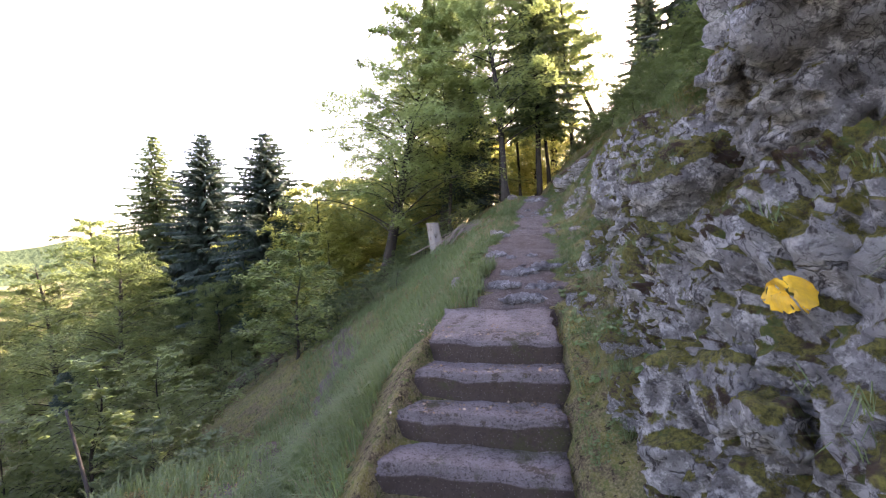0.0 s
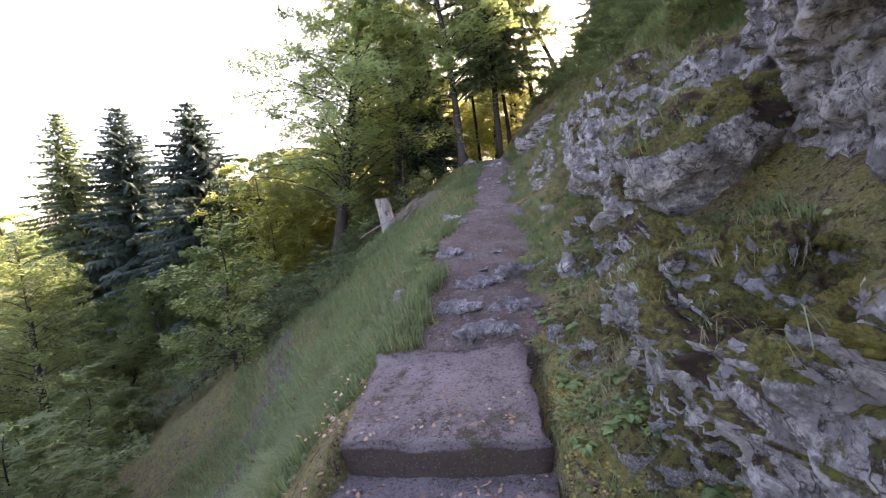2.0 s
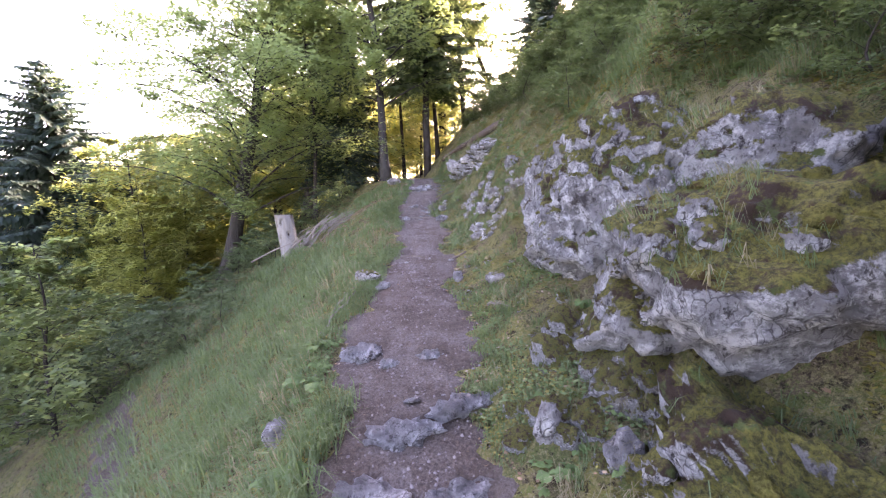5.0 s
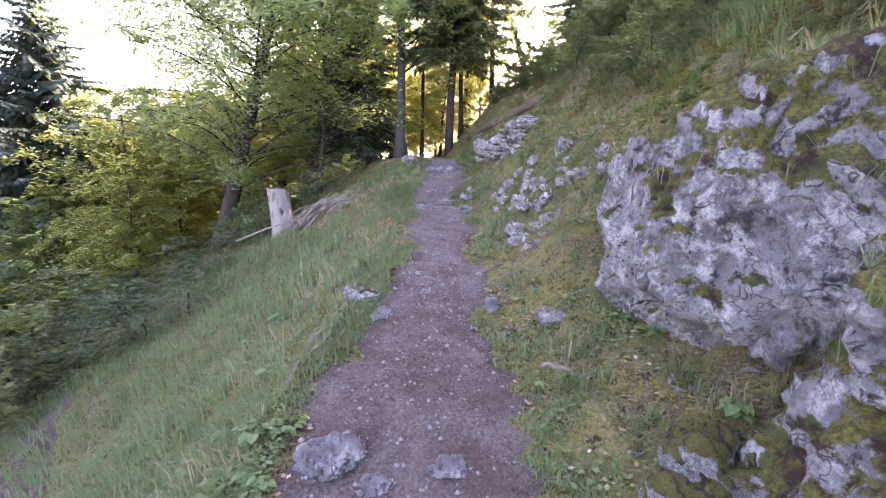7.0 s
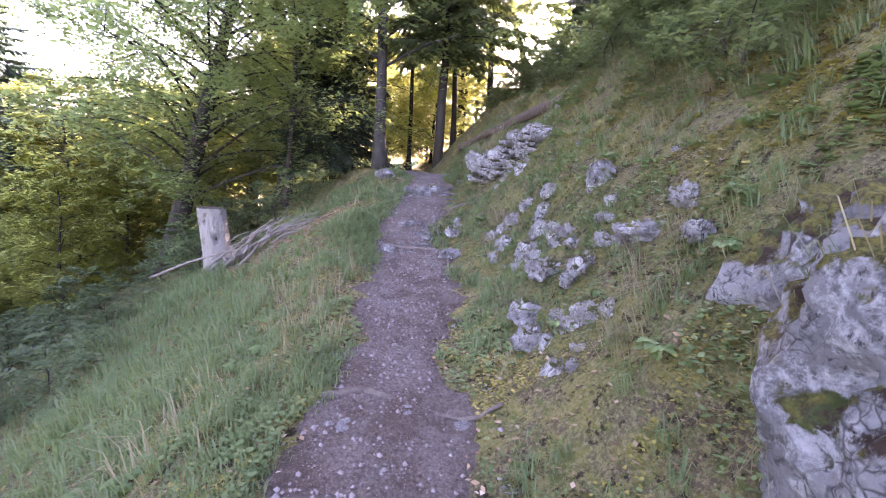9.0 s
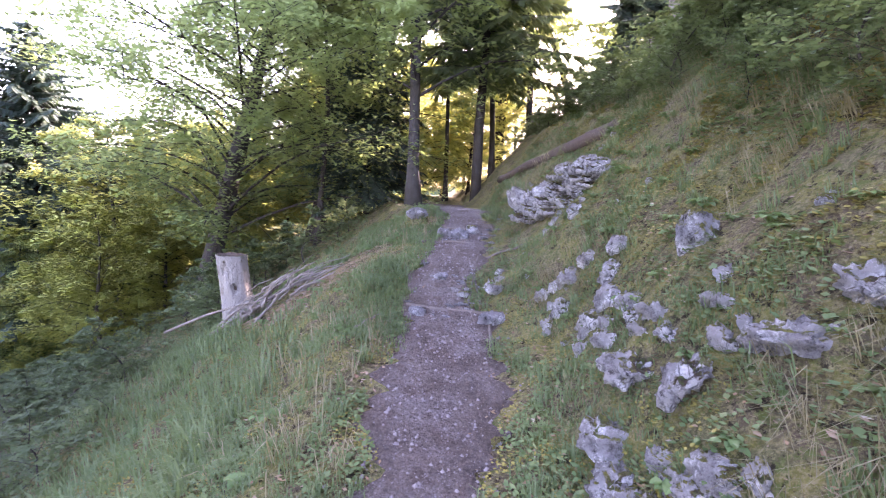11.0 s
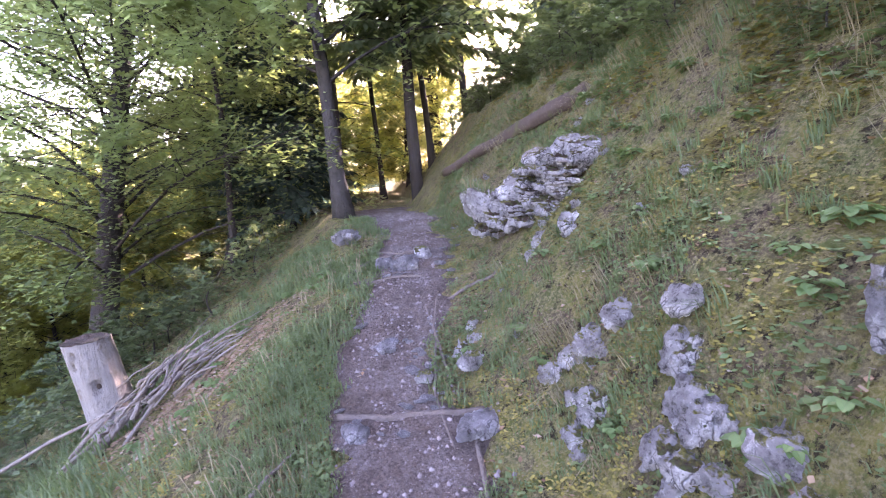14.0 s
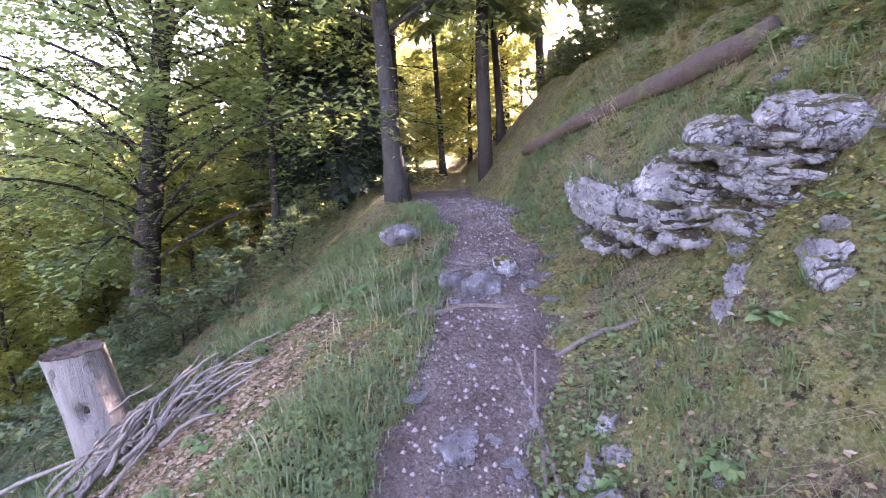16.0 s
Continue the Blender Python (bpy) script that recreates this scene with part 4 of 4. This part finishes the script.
for i, (x, y) in enumerate(((-3.6, 20.5), (3.6, 21.0), (-13.5, 12.5), (-12.0, 16.5), (-17.5, 14.0), (-21, 13), (-9.8, 17.5), (-15.5, 18.5), (-19, 18), (-24, 17))):
    again(t2, x, y, 50 * i + 20, 0.85 + 0.05 * (i % 3) if i < 2 else (0.7, 0.4, 0.75, 0.8, 0.4, 0.45, 0.7, 0.8)[i - 2], label="green broadleaf tree on the slope below")
thin = stand(broadleaf(9, 1.4, 0.55, (0.2, 0.1), 18, radius=0.07, limbs=14, per=30, label="thin straight young trunk in the wood"), -1.2, 15.8)
for i, (x, y) in enumerate(((-0.6, 19.0), (0.9, 16.8), (1.8, 18.4), (-2.0, 20.2), (3.0, 17.4), (-1.5, 23.0))):
    again(thin, x, y, 47 * i, 0.9 + 0.06 * i)
# wood behind the crest, its sunlight put into the leaf colour
gold = stand(broadleaf(7, 3.2, 0.05, (0.3, 0), 19, leaves=M_SUN_TINT, radius=0.1, limbs=44, per=48, leaf=0.085, label="young beech with sunlight coloured into its yellow-green leaves"), -3.5, 24)
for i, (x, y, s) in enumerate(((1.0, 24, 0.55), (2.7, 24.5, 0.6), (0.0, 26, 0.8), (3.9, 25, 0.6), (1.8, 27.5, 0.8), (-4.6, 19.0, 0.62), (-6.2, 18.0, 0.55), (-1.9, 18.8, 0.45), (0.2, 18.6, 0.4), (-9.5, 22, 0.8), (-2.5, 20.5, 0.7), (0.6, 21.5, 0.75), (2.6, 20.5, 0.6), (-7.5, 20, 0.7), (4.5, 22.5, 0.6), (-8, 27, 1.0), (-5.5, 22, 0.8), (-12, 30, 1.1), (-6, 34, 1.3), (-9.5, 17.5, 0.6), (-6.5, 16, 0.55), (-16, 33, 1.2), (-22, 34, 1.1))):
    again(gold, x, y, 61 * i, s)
# green wood down the slope
bush = stand(broadleaf(3.4, 1.7, 0.05, (0.1, 0), 20, radius=0.045, limbs=30, per=34, leaf=0.055, label="green leafy sapling on the shady slope", name="sapling"), -4.5, 9.0)
rb = random.Random(8)
for i in range(44):
    y = rb.uniform(1, 22)
    x = -3.4 - rb.uniform(0.0, 1.0) ** 0.8 * (4 + 0.6 * y)
    if y < 14 and (1 - x) / (y + 1.7) < 0.78:
        continue
    again(bush, x, y, rb.uniform(0, 360), rb.uniform(0.4, 0.85))
for i in range(12):
    y = rb.uniform(14, 28)
    x = -6 - rb.uniform(0.2, 1) * 0.6 * y
    again(t2, x, y, rb.uniform(0, 360), rb.uniform(0.3, 0.48), label="green broadleaf tree on the slope below")
# more trees with the painted-in sunlight, further down the slope
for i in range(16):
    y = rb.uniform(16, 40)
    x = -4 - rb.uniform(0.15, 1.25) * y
    again(gold, x, y, rb.uniform(0, 360), rb.uniform(0.6, 1.0), label="tree on the slope below with sunlight coloured into its yellow-green leaves")
for i in range(3):
    again(young, -8 - rb.uniform(0, 14), rb.uniform(8, 24), rb.uniform(0, 360), rb.uniform(0.6, 1.0))
for i in range(7):
    again(t2, -22 - rb.uniform(0, 22), rb.uniform(8, 40), rb.uniform(0, 360), rb.uniform(0.7, 1.1), label="green broadleaf tree on the slope below")
# spruces on the upper slope, which shade the path
big = stand(conifer(15, 3.2, 0.04, 21, droop=0.4, radius=0.22, whorls=44, label="tall dense spruce on the upper slope"), 9.5, 12)
for i, (x, y, s) in enumerate(((8.5, 15.5, 0.8), (11.5, 8.5, 1.0), (12, 15, 1.1), (12, 5, 0.9), (14.5, 10, 1.1), (12.5, 1.5, 1.0), (13, 6, 1.1), (10.5, 18, 1.0), (14, 20, 1.2), (9.2, 24.0, 0.8), (17, 14, 1.2), (17, 8, 1.2), (7.6, 18.3, 0.45), (7.2, 13.5, 0.3))):
    again(big, x, y, 57 * i, s)
# the ferny saplings on the upper bank
shrub = stand(broadleaf(1.0, 0.6, 0.05, (0.1, 0), 22, leaves=M_SHRUB, radius=0.012, limbs=18, per=9, leaf=0.032, label="low leafy shrub on the upper bank", name="shrub"), 5.6, 9.0)
for i in range(230):
    y = rb.uniform(3, 18)
    x = profile(MID_X, y) + (rb.uniform(2.1, 4.6) if y > 7.5 else rb.uniform(2.9, 5.5))
    if 9.6 < y < 13.8 and x < 3.7:
        continue
    again(shrub, x, y, rb.uniform(0, 360), rb.uniform(0.45, 1.15), label="low leafy shrub on the upper bank")
for i in range(150):
    y = rb.uniform(2.5, 15)
    x = profile(MID_X, y) - rb.uniform(1.9, 4.8) - (rb.uniform(1, 5) if i % 2 else 0) - (1.5 if 7.5 < y < 12.5 else 0)
    if y < 9 and (1 - x) / (y + 1.7) < 0.85:
        continue
    again(shrub, x, y, rb.uniform(0, 360), rb.uniform(0.5, 1.2), label="low leafy shrub on the shady slope below the path")
# pale bare sapling low on the slope
tagged(mesh_object("young_tree", *tube([(Vector((-2.6 - 0.1 * i * 0.3, 1.6, land(-2.6, 1.6) - 0.05 + 0.12 * i)), 0.018 - 0.001 * i) for i in range(9)], 6, wobble=0.3), M_PALEBARK), "thin pale bare sapling stem", "sapling")


# ---- grass, herbs, pebbles, litter ----
def free(x, y):
    z = land(x, y, False)
    for cx, cy, rx, ry, top in KEEP_OUT:
        if ((x - cx) / rx) ** 2 + ((y - cy) / ry) ** 2 < 1 and top > z:
            return False
    return not (-0.05 < x < 1.5 and 0.2 < y < 3.1)


def blades(name, count, place, length, width, material, label, seed, bend=0.6, clump=5, patch=(-0.55, 0.35)):
    rnd = random.Random(seed)
    verts, faces = [], []
    made = 0
    while made < count:
        x, y = place(rnd)
        if not free(x, y) or noise.noise((x * 1.4, y * 1.4, seed)) < rnd.uniform(*patch):
            made += 1
            continue
        down = Vector((land(x - 0.1, y, False) - land(x + 0.1, y, False), land(x, y - 0.1, False) - land(x, y + 0.1, False), 0)) * 5
        for _ in range(clump):
            made += 1
            bx, by = x + rnd.gauss(0, 0.025), y + rnd.gauss(0, 0.025)
            p = Vector((bx, by, land(bx, by) - 0.01))
            a = rnd.uniform(0, 6.283)
            ln = length * rnd.uniform(0.45, 1.3)
            out = Vector((math.cos(a), math.sin(a), 0)) * rnd.uniform(0.2, 0.7) + down * 0.45 * bend
            w = Vector((-math.sin(a), math.cos(a), 0)) * width * rnd.uniform(0.7, 1.3)
            m = p + Vector((0, 0, ln * 0.6)) + out * ln * 0.35
            t = p + Vector((0, 0, ln * (0.85 - 0.5 * bend * rnd.random()))) + out * ln * (0.6 + bend * 0.5)
            o = len(verts)
            verts += [p - w, p + w, m + w * 0.8, m - w * 0.8, t]
            faces += [(o, o + 1, o + 2, o + 3), (o + 3, o + 2, o + 4)]
    return tagged(mesh_object(name, verts, faces, material), label, "grass", kind="stuff")


def left_bank(lo, hi, a, b):
    def pick(rnd):
        y = rnd.uniform(a, b)
        return profile(MID_X, y) - profile(HALF, y) * (1.02 + 0.5 * fbm(y * 1.3, 1.0, 0.0)) - lo - (hi - lo) * rnd.random() ** 1.3, y
    return pick


def right_bank(lo, hi, a, b):
    def pick(rnd):
        y = rnd.uniform(a, b)
        return profile(MID_X, y) + profile(HALF, y) * (1.02 + 0.5 * fbm(y * 1.3, 7.0, 0.0)) + lo + (hi - lo) * rnd.random(), y
    return pick


blades("long_grass", 16000, left_bank(-0.06, 1.5, -1.0, 4.2), 0.24, 0.004, M_GRASS, "long drooping green grass on the bank", 1, 1.0)
blades("verge_grass", 36000, left_bank(-0.06, 1.2, 4.4, 13.5), 0.085, 0.003, M_GRASS, "green grass along the path's outer edge", 2, 0.8, 6, (-0.15, 0.2))
blades("slope_grass", 26000, left_bank(0.9, 5.0, -1, 12), 0.24, 0.005, M_GRASS, "rank green grass on the shady slope", 3, 0.8)
blades("bank_grass", 30000, right_bank(-0.06, 1.3, 1.0, 13.5), 0.06, 0.003, M_GRASS, "short grass and moss on the bank", 4, 0.5, 6, (-0.02, 0.22))
blades("upper_grass", 24000, right_bank(1.9, 4.5, 2.0, 15), 0.2, 0.0045, M_GRASS, "long grass hanging on the upper bank", 5, 1.3, 9, (-0.2, 0.2))
blades("tussock_grass", 13000, right_bank(-0.05, 3.2, 1.0, 13.5), 0.13, 0.003, M_GRASS, "bright tussocks of grass on the mossy bank", 8, 0.9, 24)
blades("tussock_grass", 13000, left_bank(0.1, 2.6, 2.0, 13.5), 0.14, 0.0032, M_GRASS, "bright tussocks of grass on the outer bank", 9, 1.0, 24)
blades("dry_grass", 9000, right_bank(0.2, 4.0, 2.0, 14), 0.2, 0.0018, M_STRAW, "dry straw-coloured grass on the bank", 6, 1.7, 14, (0.0, 0.3))
blades("dry_grass", 1600, left_bank(0.1, 1.0, 0, 12), 0.22, 0.0028, M_STRAW, "dry straw-coloured grass on the verge", 7, 0.9)


def crag_grass(name, count, length, material, label, seed):
    rnd = random.Random(seed)
    rocks = [o for o in scene.objects if o.name.split(".")[0] in ("crag", "boulder")]
    verts, faces = [], []
    for _ in range(count):
        o = rocks[rnd.randrange(len(rocks))]
        lo, hi = Vector(o.bound_box[0]), Vector(o.bound_box[6])
        hit, place, normal, _i = o.ray_cast((rnd.uniform(lo.x, hi.x), rnd.uniform(lo.y, hi.y), hi.z + 0.1), (0, 0, -1))
        if not hit or normal.z < 0.45 or noise.noise(place * 1.5) < -0.05:
            continue
        p0 = o.matrix_basis @ place
        out0 = Vector((normal.x, normal.y, 0))
        for _k in range(6):
            p = p0 + Vector((rnd.gauss(0, 0.02), rnd.gauss(0, 0.02), -0.02))
            a = rnd.uniform(0, 6.283)
            ln = length * rnd.uniform(0.4, 1.3)
            d = Vector((math.cos(a), math.sin(a), 0)) * 0.5 + out0 * 0.8 + Vector((-0.25, 0, 0))
            w = Vector((-math.sin(a), math.cos(a), 0)) * 0.0022
            m = p + Vector((0, 0, ln * 0.5)) + d * ln * 0.4
            t = p + Vector((0, 0, ln * rnd.uniform(-0.1, 0.7))) + d * ln * 0.9
            q = len(verts)
            verts += [p - w, p + w, m + w * 0.8, m - w * 0.8, t]
            faces += [(q, q + 1, q + 2, q + 3), (q + 3, q + 2, q + 4)]
    return tagged(mesh_object(name, verts, faces, material), label, "grass", kind="stuff")


crag_grass("ledge_grass", 2600, 0.16, M_GRASS, "tufts of green grass on the rock ledges", 31)
crag_grass("ledge_straw", 900, 0.2, M_STRAW, "dry grass hanging from the rock ledges", 32)

# small-leaved ground cover and golden moss, in patches
def cover(name, count, material, label, seed, size, height, left_share):
    rc = random.Random(seed)
    cv, cf = [], []
    for i in range(count):
        x, y = left_bank(-0.03, 2.6, -0.5, 13)(rc) if rc.random() < left_share else right_bank(-0.03, 3.0, 1.0, 14)(rc)
        if noise.noise((x * 1.6, y * 1.6, seed)) + 0.6 * noise.noise((x * 5, y * 5, seed)) < rc.uniform(0.0, 0.16) or not free(x, y):
            continue
        s = rc.uniform(0.4, 1.1) * size * (1 + 1.0 * smooth_step(0.9, 2.4, x - profile(MID_X, y)))
        a = rc.uniform(0, 6.283)
        c = Vector((x, y, land(x, y) + rc.uniform(0.0, height)))
        u, w = Vector((math.cos(a), math.sin(a), rc.uniform(-0.4, 0.5))) * s, Vector((-math.sin(a), math.cos(a), rc.uniform(-0.3, 0.3))) * s * 0.7
        q = len(cv)
        cv += [c - u, c + w, c + u, c - w]
        cf.append((q, q + 1, q + 2, q + 3))
    return tagged(mesh_object(name, cv, cf, material, smooth=False), label, "plants", kind="stuff")


cover("ground_cover", 190000, M_COVER, "small-leaved green ground cover in patches", 77, 0.017, 0.05, 0.45)
cover("moss_cover", 230000, M_MOSS, "golden-green moss in patches on the bank", 41, 0.011, 0.03, 0.3)


def herb_mesh(seed, leaves, size, rise):
    rnd = random.Random(seed)
    verts, faces = [], []
    for i in range(leaves):
        a = rnd.uniform(0, 6.283)
        d = Vector((math.cos(a), math.sin(a), 0))
        w = Vector((-d.y, d.x, 0))
        r = rnd.uniform(0.3, 1.0) * size * 1.6
        c = d * r + Vector((0, 0, rise * rnd.uniform(0.4, 1.1)))
        s = size * rnd.uniform(0.6, 1.1)
        tilt = Vector((0, 0, -0.35 * s))
        o = len(verts)
        verts += [c - d * s * 0.5, c + w * s * 0.55 - d * s * 0.15 - tilt * 0.3, c + w * s * 0.35 + d * s * 0.4 + tilt * 0.3, c + d * s * 0.7 + tilt, c - w * s * 0.35 + d * s * 0.4 + tilt * 0.3, c - w * s * 0.55 - d * s * 0.15 - tilt * 0.3, c + d * s * 0.1 + tilt * 0.2]
        faces += [(o + 6, o + k, o + (k + 1) % 6) for k in range(6)]
        verts += [w * 0.0015, c - d * s * 0.4, w * -0.0015]
        faces.append((o + 7, o + 8, o + 9))
    me = bpy.data.meshes.new("herb_plant")
    me.from_pydata(verts, [], faces)
    me.materials.append(M_HERB)
    return me


HERBS = [herb_mesh(s, 18 + 3 * s, 0.028 + 0.006 * (s % 3), 0.035 + 0.015 * (s % 3)) for s in range(5)]
rh = random.Random(12)
for i in range(380):
    kind = i % 5
    if i < 55:
        x, y = rh.gauss(1.85, 0.16), rh.uniform(1.3, 3.6)
    elif i < 80:
        x, y = rh.gauss(0.55, 0.12), rh.uniform(3.3, 5.2)
    elif i >= 250:
        x, y = right_bank(0.7, 3.2, 6.5, 13.5)(rh)
    elif i < 170:
        x, y = right_bank(0.0, 3.0, 3.5, 13)(rh)
    else:
        x, y = left_bank(0.4, 3.2, 3, 12.5)(rh)
    if x < 1.5 and y < 3.1 and x > -0.05:
        continue
    ob = new("herb_plant", HERBS[kind])
    ob.matrix_basis = pose(x, y, land(x, y) - 0.005, 0, 0, rh.uniform(0, 360)) @ Matrix.Scale(rh.uniform(0.6, 1.5), 4)
    tagged(ob, "low broad-leaved green herb in the turf", "plant", "herbs in the turf")

rp = random.Random(3)
pv, pf = [], []
for i in range(12000):
    y = 2.9 + 11.0 * rp.random()
    s = rp.gauss(0, 0.55)
    x = profile(MID_X, y) + profile(HALF, y) * s
    if abs(s) > 1.5:
        continue
    r = 0.003 + 0.012 * rp.random() ** 7
    c = Vector((x, y, land(x, y) + 0.018 - 0.02 * min(1, max(0, abs(s) - 0.7)) + r * 0.2))
    o = len(pv)
    a = rp.uniform(0, 6.28)
    for k in range(5):
        q = a + k * 1.2566
        rr2 = r * rp.uniform(0.75, 1.3)
        pv.append(c + Vector((math.cos(q) * rr2, math.sin(q) * rr2, -r * 0.3)))
    pv.append(c + Vector((rp.uniform(-0.3, 0.3) * r, rp.uniform(-0.3, 0.3) * r, r * 0.75)))
    pf += [(o + k, o + (k + 1) % 5, o + 5) for k in range(5)]
tagged(mesh_object("gravel", pv, pf, M_PEBBLE, smooth=False), "loose grey and white gravel on the path", "gravel", kind="stuff")

lv, lf2 = [], []
for i in range(17700):
    if i >= 7700:
        x, y = right_bank(-0.35, 2.6, 3, 13)(rp) if i % 3 else left_bank(-0.3, 1.6, 2, 13)(rp)
        if noise.noise((x * 2.2, y * 2.2, 6.0)) < rp.uniform(-0.3, 0.4):
            continue
    elif i >= 5200 or i < 1500:
        x, y = rp.gauss(0.2, 0.42), rp.gauss(10.8, 0.45)
    elif i < 3700:
        x, y = right_bank(-0.2, 2.2, 3, 13)(rp)
    elif i < 4100:
        x, y = rp.uniform(0.1, 1.45), rp.choice((2.1, 2.4, 2.8, 1.72, 1.4)) + rp.uniform(-0.05, 0.2)
    else:
        x, y = left_bank(0.0, 2.5, 2, 12)(rp)
    z = max(land(x, y), 1.08 - 0.2 * math.ceil(max(0, 1.97 - y) / 0.33 - 0.01) if (0.1 < x < 1.42 and 0.7 < y < 3.05) else -9)
    a, s = rp.uniform(0, 6.28), rp.uniform(0.01, 0.022) if i < 1500 or 5200 <= i < 7700 else rp.uniform(0.008, 0.022)
    c = Vector((x, y, z + 0.012))
    u, w = Vector((math.cos(a), math.sin(a), rp.uniform(-0.3, 0.3))) * s, Vector((-math.sin(a), math.cos(a), rp.uniform(-0.4, 0.4))) * s * 0.55
    o = len(lv)
    lv += [c - u, c + w, c + u, c - w]
    lf2.append((o, o + 1, o + 2, o + 3))
tagged(mesh_object("leaf_litter", lv, lf2, M_LITTER, smooth=False), "scattered brown and yellow fallen leaves", "leaves", kind="stuff")
